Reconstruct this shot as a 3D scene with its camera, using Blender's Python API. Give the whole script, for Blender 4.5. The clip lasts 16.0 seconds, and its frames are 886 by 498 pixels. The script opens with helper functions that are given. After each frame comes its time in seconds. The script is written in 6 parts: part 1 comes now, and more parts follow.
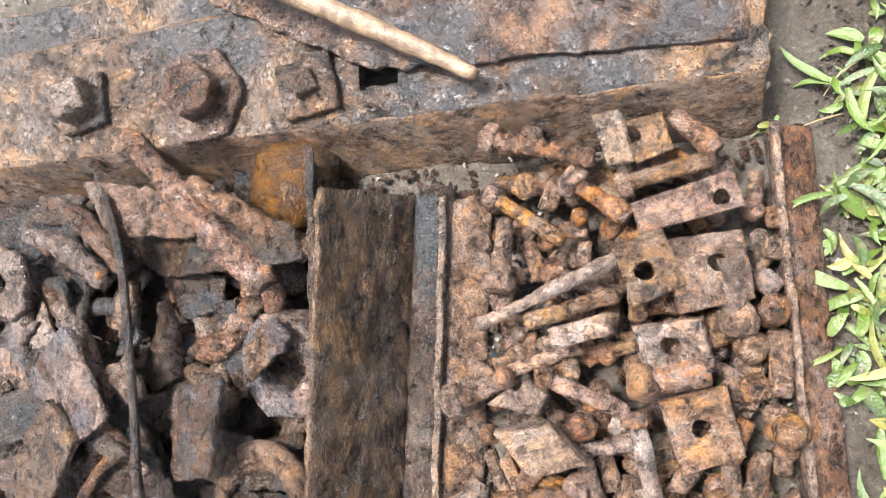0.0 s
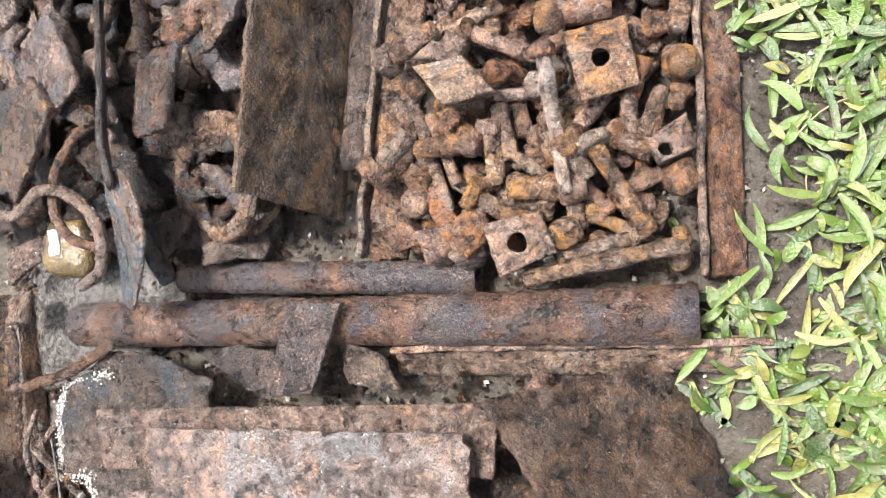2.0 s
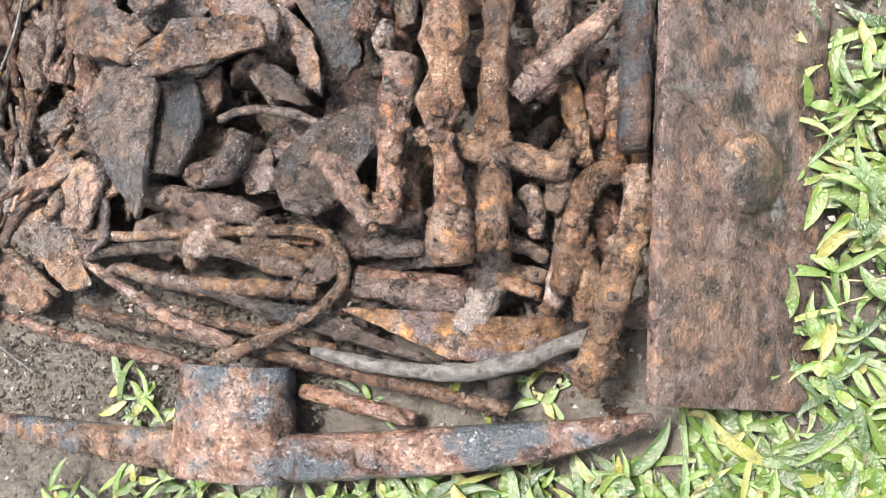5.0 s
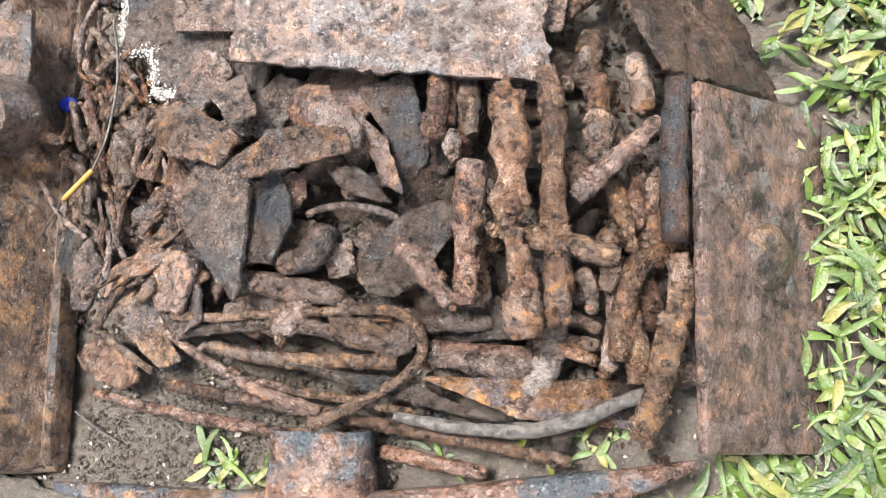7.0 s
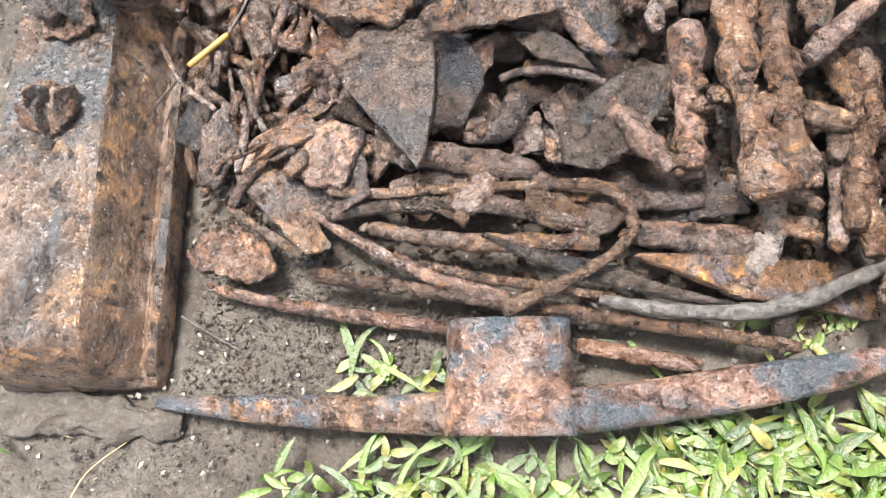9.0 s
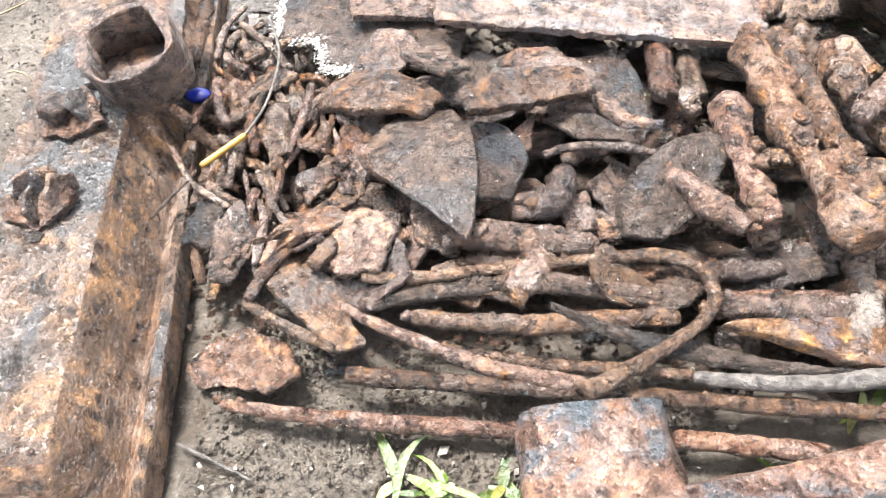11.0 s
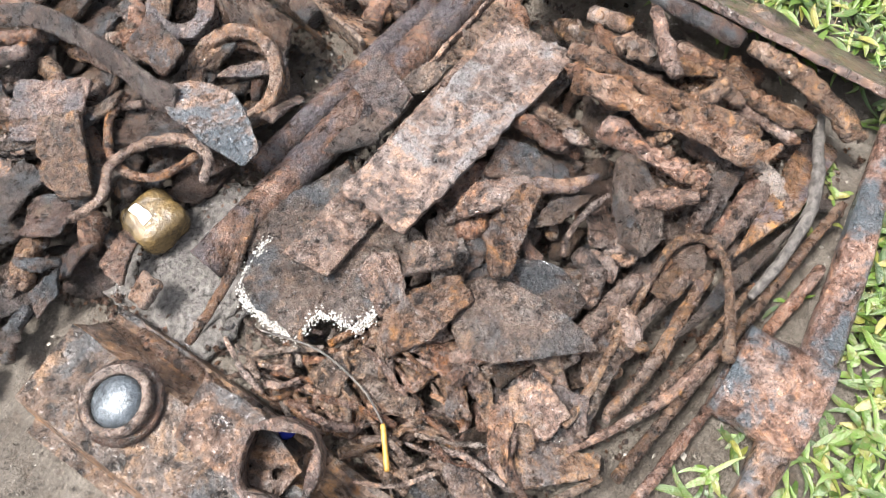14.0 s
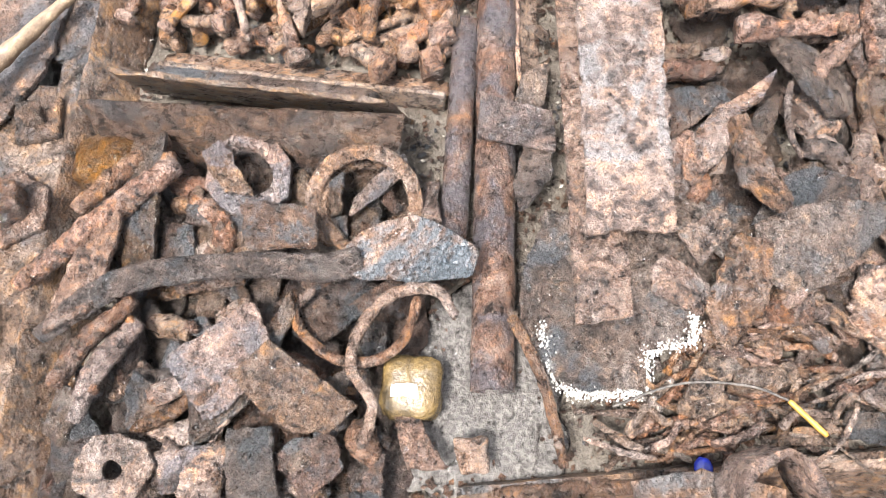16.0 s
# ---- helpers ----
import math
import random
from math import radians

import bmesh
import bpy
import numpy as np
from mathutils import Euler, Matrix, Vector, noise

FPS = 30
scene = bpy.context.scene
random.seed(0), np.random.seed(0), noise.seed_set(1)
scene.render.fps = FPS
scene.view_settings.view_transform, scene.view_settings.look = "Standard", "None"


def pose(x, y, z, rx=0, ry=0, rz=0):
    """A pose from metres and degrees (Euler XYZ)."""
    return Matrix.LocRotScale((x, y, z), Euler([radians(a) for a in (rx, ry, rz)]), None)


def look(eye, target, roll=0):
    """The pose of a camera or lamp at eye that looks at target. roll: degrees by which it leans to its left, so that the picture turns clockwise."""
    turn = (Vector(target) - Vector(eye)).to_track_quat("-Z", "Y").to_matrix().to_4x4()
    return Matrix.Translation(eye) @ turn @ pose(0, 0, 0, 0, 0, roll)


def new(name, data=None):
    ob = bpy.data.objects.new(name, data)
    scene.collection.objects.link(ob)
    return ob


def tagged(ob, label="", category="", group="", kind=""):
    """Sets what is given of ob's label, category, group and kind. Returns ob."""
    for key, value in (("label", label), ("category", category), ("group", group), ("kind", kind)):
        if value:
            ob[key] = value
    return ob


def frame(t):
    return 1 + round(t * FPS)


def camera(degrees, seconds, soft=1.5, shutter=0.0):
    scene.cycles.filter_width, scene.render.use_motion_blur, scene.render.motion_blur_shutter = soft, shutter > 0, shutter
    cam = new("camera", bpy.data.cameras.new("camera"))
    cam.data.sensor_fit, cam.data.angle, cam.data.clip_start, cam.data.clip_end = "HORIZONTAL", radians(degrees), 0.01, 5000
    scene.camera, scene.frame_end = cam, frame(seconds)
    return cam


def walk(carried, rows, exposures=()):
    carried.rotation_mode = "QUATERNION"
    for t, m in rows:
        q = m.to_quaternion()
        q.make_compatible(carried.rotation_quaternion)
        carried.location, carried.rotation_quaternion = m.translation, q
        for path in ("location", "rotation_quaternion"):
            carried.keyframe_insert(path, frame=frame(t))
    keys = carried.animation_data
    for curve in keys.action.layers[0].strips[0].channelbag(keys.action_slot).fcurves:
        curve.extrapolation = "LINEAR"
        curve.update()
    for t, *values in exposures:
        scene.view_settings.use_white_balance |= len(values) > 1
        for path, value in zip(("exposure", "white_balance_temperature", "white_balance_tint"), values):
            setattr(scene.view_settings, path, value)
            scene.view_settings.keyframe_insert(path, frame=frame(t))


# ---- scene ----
cam = camera(62.0, 16.0, soft=0.6)
PATH = [
    (0, (0.044, 0.006, 0.599), (-0.548, 0.148, -1.307), -78.6),
    (0.5, (0.124, -0.054, 0.613), (-0.552, 0.06, -1.266), -83.7),
    (1, (0.139, -0.115, 0.606), (-0.529, 0.027, -1.273), -83.4),
    (1.5, (0.148, -0.177, 0.596), (-0.516, -0.047, -1.287), -83.4),
    (2, (0.138, -0.248, 0.604), (-0.551, -0.182, -1.272), -83.5),
    (2.5, (0.117, -0.412, 0.597), (-0.544, -0.162, -1.274), -63.6),
    (3, (0.104, -0.507, 0.581), (-0.542, -0.294, -1.3), -63.4),
    (3.5, (0.098, -0.573, 0.554), (-0.516, -0.412, -1.343), -65.5),
    (4, (0.105, -0.617, 0.55), (-0.487, -0.489, -1.356), -67.0),
    (4.5, (0.122, -0.655, 0.554), (-0.457, -0.563, -1.358), -68.9),
    (4.7, (0.121, -0.691, 0.553), (-0.446, -0.6, -1.362), -69.5),
    (6.8, (0.07, -0.675, 0.669), (-0.386, -0.47, -1.267), -57.4),
    (7, (0.048, -0.687, 0.67), (-0.396, -0.442, -1.265), -52.8),
    (7.5, (-0.112, -0.81, 0.625), (-0.494, -0.404, -1.296), -37.6),
    (8, (-0.175, -0.869, 0.602), (-0.414, -0.388, -1.324), -23.0),
    (8.5, (-0.184, -0.885, 0.604), (-0.387, -0.362, -1.316), -13.6),
    (9, (-0.187, -0.887, 0.6), (-0.373, -0.364, -1.321), -10.8),
    (9.2, (-0.194, -0.895, 0.589), (-0.368, -0.314, -1.317), -8.3),
    (11.3, (-0.282, -0.994, 0.471), (-0.389, 0.195, -1.133), -0.6),
    (11.5, (-0.316, -1.002, 0.478), (-0.394, 0.185, -1.13), 0.9),
    (12, (-0.381, -1.019, 0.489), (-0.451, 0.134, -1.144), 0.8),
    (12.5, (-0.417, -0.988, 0.525), (-0.402, -0.008, -1.219), 0.6),
    (13, (-0.425, -0.915, 0.62), (-0.241, -0.048, -1.173), -1.5),
    (13.5, (-0.436, -0.79, 0.716), (-0.138, 0.003, -1.095), -12.1),
    (14, (-0.458, -0.721, 0.755), (0.0, -0.131, -1.1), -9.7),
    (14.5, (-0.515, -0.542, 0.804), (0.093, -0.311, -1.088), -4.8),
    (15, (-0.503, -0.439, 0.86), (0.159, -0.229, -1.015), -13.0),
    (15.5, (-0.511, -0.354, 0.844), (0.139, -0.199, -1.041), -10.2),
    (16, (-0.549, -0.301, 0.747), (0.049, -0.163, -1.156), -8.3),
]
walk(cam, [(t, look(eye, target, roll)) for t, eye, target, roll in PATH], exposures=[(0, 3.37), (1, 3.07), (2, 3.22), (2.5, 3.37), (4.5, 3.42), (7, 3.27), (7.5, 3.57), (8, 3.57), (9, 3.47), (11.5, 3.97), (12, 3.97), (12.5, 3.89), (14, 3.32), (14.5, 2.92), (15, 2.97), (15.5, 2.92), (16, 3.72)])

# ---------------------------------------------------------------- light
world = bpy.data.worlds.new("sky")
scene.world = world
world.use_nodes = True
_nt = world.node_tree
_sky = _nt.nodes.new("ShaderNodeTexSky")
_sky.sky_type, _sky.sun_disc = "NISHITA", False
_sky.sun_elevation, _sky.sun_rotation = radians(70), radians(-48)
_sky.dust_density = 4.0
_hs = _nt.nodes.new("ShaderNodeHueSaturation")
_hs.inputs["Saturation"].default_value = 0.4
_nt.links.new(_sky.outputs[0], _hs.inputs["Color"])
_nt.links.new(_hs.outputs[0], _nt.nodes["Background"].inputs[0])
_nt.nodes["Background"].inputs[1].default_value = 0.06
SUN = bpy.data.lights.new("sun", "SUN")
SUN.energy, SUN.angle, SUN.color = 1.5, radians(14), (1.0, 0.985, 0.965)
_s = new("sun", SUN)
_s.matrix_world = look((-0.55, 0.5, 2.1), (0, 0, 0))


# ---------------------------------------------------------------- materials
def nodes_of(name):
    m = bpy.data.materials.new(name)
    m.use_nodes = True
    t = m.node_tree
    return m, t, t.nodes["Principled BSDF"]


def coords(t):
    """Object coordinates, shifted by a random amount for every object."""
    tc, oi = t.nodes.new("ShaderNodeTexCoord"), t.nodes.new("ShaderNodeObjectInfo")
    mul = t.nodes.new("ShaderNodeVectorMath")
    mul.operation = "SCALE"
    mul.inputs[0].default_value = (7.0, 13.0, 5.0)
    t.links.new(oi.outputs["Random"], mul.inputs["Scale"])
    add = t.nodes.new("ShaderNodeVectorMath")
    t.links.new(tc.outputs["Object"], add.inputs[0])
    t.links.new(mul.outputs[0], add.inputs[1])
    return add.outputs[0], oi.outputs["Random"]


def noise_tex(t, vec, scale, detail=6.0, rough=0.6, warp=0.0):
    n = t.nodes.new("ShaderNodeTexNoise")
    n.inputs["Scale"].default_value, n.inputs["Detail"].default_value = scale, detail
    n.inputs["Roughness"].default_value, n.inputs["Distortion"].default_value = rough, warp
    t.links.new(vec, n.inputs["Vector"])
    return n.outputs["Fac"]


def ramp(t, fac, *stops):
    r = t.nodes.new("ShaderNodeValToRGB")
    e = r.color_ramp.elements
    while len(e) < len(stops):
        e.new(0.5)
    for el, (p, c) in zip(e, stops):
        el.position = p
        el.color = (*c, 1) if isinstance(c, tuple) else (c, c, c, 1)
    t.links.new(fac, r.inputs[0])
    return r.outputs[0]


def mix(t, fac, a, b, mode="MIX"):
    m = t.nodes.new("ShaderNodeMix")
    m.data_type, m.blend_type = "RGBA", mode
    for sock, v in ((m.inputs[0], fac), (m.inputs[6], a), (m.inputs[7], b)):
        if isinstance(v, (int, float)):
            sock.default_value = v
        elif isinstance(v, tuple):
            sock.default_value = (*v, 1)
        else:
            t.links.new(v, sock)
    return m.outputs[2]


def bump(t, bsdf, *layers):
    last = None
    for height, strength, dist in layers:
        b = t.nodes.new("ShaderNodeBump")
        b.inputs["Strength"].default_value, b.inputs["Distance"].default_value = strength, dist
        t.links.new(height, b.inputs["Height"])
        if last:
            t.links.new(last, b.inputs["Normal"])
        last = b.outputs[0]
    t.links.new(last, bsdf.inputs["Normal"])


def tone(t, col, rnd, low, high, vivid=(0.9, 1.1), hues=(0.497, 0.503)):
    """Every object a little lighter or darker than its neighbour."""
    mr = t.nodes.new("ShaderNodeMapRange")
    mr.inputs["To Min"].default_value, mr.inputs["To Max"].default_value = low, high
    t.links.new(rnd, mr.inputs["Value"])
    h = t.nodes.new("ShaderNodeHueSaturation")
    t.links.new(mr.outputs[0], h.inputs["Value"])
    t.links.new(col, h.inputs["Color"])
    for times, sock, lo, hi in ((7.31, "Saturation", *vivid), (17.7, "Hue", *hues)):
        mul, fr, to = t.nodes.new("ShaderNodeMath"), t.nodes.new("ShaderNodeMath"), t.nodes.new("ShaderNodeMapRange")
        mul.operation, fr.operation = "MULTIPLY", "FRACT"
        mul.inputs[1].default_value = times
        to.inputs["To Min"].default_value, to.inputs["To Max"].default_value = lo, hi
        t.links.new(rnd, mul.inputs[0])
        t.links.new(mul.outputs[0], fr.inputs[0])
        t.links.new(fr.outputs[0], to.inputs["Value"])
        t.links.new(to.outputs[0], h.inputs[sock])
    return h.outputs[0]


def rust(name, dark, mid, light, orange, steel=0.0, flecks=0.5, wet=(0.1, 0.45), scale=1.0, spread=(0.65, 1.4), bare=(0.09, 0.11, 0.13), depth=1.0, grit=1.0, film=0.9, pit=0.55, vivid=(0.75, 1.3)):
    """Rusted iron: dark scale, brown crust, orange bloom, greyish dried silt, patches of bare blue-grey metal, under a film of water."""
    m, t, b = nodes_of(name)
    vec, rnd = coords(t)
    big = noise_tex(t, vec, 24 * scale, 9, 0.66, 0.6)
    crust = noise_tex(t, vec, 105 * scale, 7, 0.64, 0.5)
    grain = noise_tex(t, vec, 430, 5, 0.62, 0.2)
    mottle = mix(t, 0.3, noise_tex(t, vec, 42 * scale, 9, 0.74, 1.1), crust)
    silt = mix(t, 0.25, noise_tex(t, vec, 17 * scale, 8, 0.7, 0.8), crust)
    body = mix(t, 0.45, big, crust)
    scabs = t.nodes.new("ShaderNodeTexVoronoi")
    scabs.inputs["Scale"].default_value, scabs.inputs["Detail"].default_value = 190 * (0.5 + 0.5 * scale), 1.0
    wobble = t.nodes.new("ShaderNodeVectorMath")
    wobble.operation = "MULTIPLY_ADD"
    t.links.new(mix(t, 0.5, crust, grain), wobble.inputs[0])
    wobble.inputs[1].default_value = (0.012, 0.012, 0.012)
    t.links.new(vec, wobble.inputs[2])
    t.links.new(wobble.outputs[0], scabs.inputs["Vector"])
    grains = ramp(t, scabs.outputs["Distance"], (0.0, 1.0), (0.75, 0.0))
    col = ramp(t, body, (0.37, dark), (0.46, tuple(0.5 * a + 0.5 * c for a, c in zip(mid, dark))), (0.53, mid), (0.66, light))
    greyed = tuple(0.45 * c + 0.55 * sum(light) / 3 * k for c, k in zip(light, (1.04, 0.98, 0.98)))
    col = mix(t, ramp(t, silt, (0.5, 0.0), (0.61, 0.62)), col, greyed)
    col = mix(t, ramp(t, mottle, (0.585 - 0.1 * flecks, 0.0), (0.67 - 0.1 * flecks, 0.72)), col, orange)
    if steel:
        bare = tuple(0.62 * c for c in bare)
        patch = mix(t, 0.3, noise_tex(t, vec, 13 * scale, 8, 0.68, 0.9), crust)
        col = mix(t, ramp(t, patch, (0.61 - 0.18 * steel, 0.0), (0.67 - 0.18 * steel, 0.85)), col, bare)
    col = mix(t, ramp(t, crust, (0.34, min(1.0, 1.2 * pit)), (0.45, 0.0)), col, dark)
    shade = ramp(t, grain, (0.34, 1 - 0.5 * grit), (0.5, 1.0), (0.66, 1.0))
    col = mix(t, 1.0, col, shade, "MULTIPLY")
    # Darker between the grains: shading of the crust relief multiplied into the colour.
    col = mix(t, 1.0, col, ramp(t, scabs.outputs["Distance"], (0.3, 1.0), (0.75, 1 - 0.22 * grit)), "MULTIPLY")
    pale = tuple(min(0.6, c * 1.35 + 0.02) for c in light)
    col = mix(t, ramp(t, grain, (0.57, 0.0), (0.7, 0.26 * grit)), col, pale)
    col = tone(t, col, rnd, *spread, vivid=vivid, hues=(0.488, 0.506))
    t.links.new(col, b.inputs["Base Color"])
    t.links.new(ramp(t, mottle, (0.36, wet[0]), (0.6, wet[1])), b.inputs["Roughness"])
    b.inputs["Specular IOR Level"].default_value = 0.22
    bump(t, b, (big, 1.0, 0.008 * depth), (crust, 1.0, 0.014 * depth), (mottle, 1.0, 0.009 * depth), (grains, 1.0, 0.0045 * depth), (grain, 1.0, 0.006 * depth))
    b.inputs["Coat Roughness"].default_value = 0.07
    t.links.new(ramp(t, silt, (0.4, min(1.0, film)), (0.6, film * 0.35)), b.inputs["Coat Weight"])
    last = None
    for height, dist in ((crust, 0.012), (grains, 0.006), (grain, 0.009)):
        fb = t.nodes.new("ShaderNodeBump")
        fb.inputs["Strength"].default_value, fb.inputs["Distance"].default_value = 1.0, dist * depth
        t.links.new(height, fb.inputs["Height"])
        if last:
            t.links.new(last, fb.inputs["Normal"])
        last = fb.outputs[0]
    t.links.new(last, b.inputs["Coat Normal"])
    return m


def R(name, k, grey, **kw):
    """A rust from one brightness and greyness: brown, turning to grey as grey goes up."""
    def c(r, g, b):
        m = (r + g + b) / 3
        return tuple(k * (v + (m - v) * (grey + 0.13)) for v in (r, g, b))
    return rust(name, c(0.014, 0.008, 0.005), c(0.25, 0.135, 0.079), c(0.52, 0.34, 0.23), c(0.64, 0.31, 0.11), **kw)


RUST_BROWN = R("rust_brown", 0.8, 0.06, flecks=0.48)
RUST_BOLT = R("rust_bolt", 1.0, 0.0, flecks=0.8, spread=(0.75, 1.25), pit=0.4)
RUST_DARK = R("rust_dark", 0.42, 0.1, flecks=0.35, steel=0.6, wet=(0.14, 0.5), bare=(0.07, 0.085, 0.1), film=0.8)
RUST_SHARD = R("rust_shard", 0.75, 0.12, flecks=0.6, steel=0.45, depth=0.8, bare=(0.17, 0.16, 0.16), pit=0.45)
RUST_RED = R("rust_red", 0.9, 0.08, flecks=0.55, steel=0.7, bare=(0.16, 0.15, 0.17), film=1.0, pit=0.45)
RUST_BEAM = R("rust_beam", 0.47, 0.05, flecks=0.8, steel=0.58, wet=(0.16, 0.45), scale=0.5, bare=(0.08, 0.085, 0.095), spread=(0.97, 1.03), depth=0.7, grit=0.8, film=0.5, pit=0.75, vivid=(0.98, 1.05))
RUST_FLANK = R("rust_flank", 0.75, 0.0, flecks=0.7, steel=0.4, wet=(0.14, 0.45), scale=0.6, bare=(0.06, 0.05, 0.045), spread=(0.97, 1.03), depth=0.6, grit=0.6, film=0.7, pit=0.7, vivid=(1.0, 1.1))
RUST_SILL = R("rust_sill", 0.46, 0.12, flecks=0.75, steel=0.68, wet=(0.16, 0.45), scale=0.5, bare=(0.095, 0.103, 0.11), spread=(0.97, 1.03), depth=0.6, grit=0.8, film=0.5, pit=0.7, vivid=(0.98, 1.05))
RUST_PALE = R("rust_pale", 0.66, 0.16, flecks=0.85, steel=0.55, wet=(0.2, 0.5), scale=0.7, bare=(0.3, 0.28, 0.28), depth=0.6, grit=0.4, pit=0.35)
RUST_PLATE = R("rust_plate", 0.3, 0.15, flecks=0.72, steel=0.4, bare=(0.13, 0.13, 0.125), wet=(0.15, 0.45), scale=0.6, spread=(0.97, 1.05), depth=0.3, grit=0.35, pit=0.3, vivid=(1.0, 1.1))
RUST_WET = R("rust_wet", 0.42, -0.02, flecks=0.85, wet=(0.15, 0.5), scale=0.7, spread=(0.97, 1.03), depth=0.7, grit=0.8, film=0.6, pit=0.8, vivid=(1.0, 1.1))
RUST_PICK = R("rust_pick", 0.62, 0.0, flecks=0.45, steel=0.72, scale=0.6, bare=(0.075, 0.105, 0.13), spread=(0.98, 1.02), depth=0.55, grit=0.7, pit=0.5, film=0.5, vivid=(0.98, 1.05))
RUST_LEAN = R("rust_lean", 0.5, 0.0, flecks=0.55, steel=0.5, bare=(0.06, 0.055, 0.055), scale=0.7, spread=(0.97, 1.03), depth=1.2, pit=0.75, vivid=(1.0, 1.1))
# Near-black rust with the shade of gaps and hollows painted into its colour.
RUST_SHADED = R("rust_shaded", 0.26, 0.1, flecks=0.25, wet=(0.2, 0.6))


def earth():
    m, t, b = nodes_of("wet_earth")
    tc = t.nodes.new("ShaderNodeTexCoord")
    vec = tc.outputs["Object"]
    big, mid_n, fine = noise_tex(t, vec, 6, 7, 0.62, 0.6), noise_tex(t, vec, 50, 9, 0.7, 0.3), noise_tex(t, vec, 260, 6, 0.7)
    col = ramp(t, mix(t, 0.4, big, mid_n), (0.36, (0.042, 0.031, 0.023)), (0.5, (0.08, 0.066, 0.052)), (0.64, (0.14, 0.119, 0.098)))
    col = mix(t, ramp(t, mid_n, (0.34, 0.6), (0.46, 0.0)), col, (0.085, 0.062, 0.046))
    col = mix(t, 1.0, col, ramp(t, fine, (0.36, 0.6), (0.52, 1.0)), "MULTIPLY")
    col = mix(t, ramp(t, fine, (0.58, 0.0), (0.72, 0.6)), col, (0.28, 0.25, 0.21))
    t.links.new(col, b.inputs["Base Color"])
    t.links.new(ramp(t, mid_n, (0.38, 0.32), (0.62, 0.75)), b.inputs["Roughness"])
    bump(t, b, (mid_n, 1.0, 0.008), (fine, 1.0, 0.0035))
    b.inputs["Specular IOR Level"].default_value = 0.35
    return m


def leafy(name, a, c, yellow):
    m, t, b = nodes_of(name)
    tc, geo = t.nodes.new("ShaderNodeTexCoord"), t.nodes.new("ShaderNodeNewGeometry")
    col = ramp(t, geo.outputs["Random Per Island"], (0.0, a), (0.45, c), (0.75, tuple(v * 1.15 for v in c)), (0.95, yellow))
    spot = noise_tex(t, tc.outputs["Object"], 120, 6, 0.75)
    col = mix(t, ramp(t, spot, (0.5, 0.0), (0.62, 0.8)), col, (0.09, 0.075, 0.028))
    t.links.new(col, b.inputs["Base Color"])
    b.inputs["Roughness"].default_value = 0.32
    b.inputs["Subsurface Weight"].default_value = 0.0
    tr = t.nodes.new("ShaderNodeBsdfTranslucent")
    t.links.new(col, tr.inputs[0])
    ms = t.nodes.new("ShaderNodeMixShader")
    ms.inputs[0].default_value = 0.3
    t.links.new(b.outputs[0], ms.inputs[1])
    t.links.new(tr.outputs[0], ms.inputs[2])
    t.links.new(ms.outputs[0], t.nodes["Material Output"].inputs[0])
    bump(t, b, (noise_tex(t, tc.outputs["Object"], 400, 3), 0.7, 0.002))
    b.inputs["Specular IOR Level"].default_value = 0.7
    return m


def simple(name, a, c, scale, rough, depth=0.001, metal=0.0):
    m, t, b = nodes_of(name)
    vec, rnd = coords(t)
    n, f = noise_tex(t, vec, scale, 7, 0.65, 0.3), noise_tex(t, vec, scale * 6, 4, 0.6)
    col = mix(t, ramp(t, f, (0.35, 0.5), (0.6, 0.0)), ramp(t, n, (0.35, a), (0.65, c)), a)
    t.links.new(tone(t, col, rnd, 0.85, 1.15), b.inputs["Base Color"])
    b.inputs["Roughness"].default_value, b.inputs["Metallic"].default_value = rough, metal
    bump(t, b, (n, 0.6, depth), (f, 0.5, depth * 0.4))
    return m


EARTH = earth()
LEAF = leafy("grass_leaf", (0.014, 0.037, 0.005), (0.07, 0.12, 0.014), (0.175, 0.16, 0.035))
STRAW = simple("dry_straw", (0.14, 0.1, 0.05), (0.28, 0.22, 0.12), 60, 0.6)
BARK = simple("dark_bark", (0.015, 0.011, 0.009), (0.13, 0.115, 0.1), 150, 0.5, 0.012)
STICK = simple("dead_stick", (0.06, 0.034, 0.018), (0.22, 0.15, 0.085), 70, 0.5, 0.004)
YELLOW = simple("yellow_straw", (0.15, 0.085, 0.02), (0.32, 0.2, 0.05), 80, 0.5)
LIME = simple("white_crust", (0.2, 0.19, 0.17), (0.45, 0.44, 0.42), 220, 0.85, 0.002)
STONE = simple("ochre_stone", (0.04, 0.028, 0.014), (0.14, 0.095, 0.042), 45, 0.22, 0.006)
QUARTZ = simple("pale_quartz", (0.35, 0.345, 0.33), (0.55, 0.545, 0.52), 40, 0.2)
SLATE = simple("wet_slate", (0.018, 0.016, 0.014), (0.13, 0.118, 0.108), 150, 0.14, 0.012)
DOME = simple("worn_steel", (0.03, 0.034, 0.038), (0.12, 0.137, 0.15), 60, 0.24, 0.003, 0.5)
BLUEGLASS = simple("blue_glass", (0.01, 0.015, 0.12), (0.02, 0.03, 0.25), 60, 0.1)


# ---------------------------------------------------------------- shapes
SEED = [0]


def nz(p, s, seed):
    return noise.noise(Vector((p[0] * s + seed * 3.7, p[1] * s - seed * 1.9, p[2] * s + seed * 0.77)))


def mesh_of(name, verts, faces, mat, smooth=True):
    me = bpy.data.meshes.new(name)
    me.from_pydata([tuple(v) for v in verts], [], faces)
    if smooth:
        me.polygons.foreach_set("use_smooth", [True] * len(me.polygons))
    me.materials.append(mat)
    me.update()
    return me


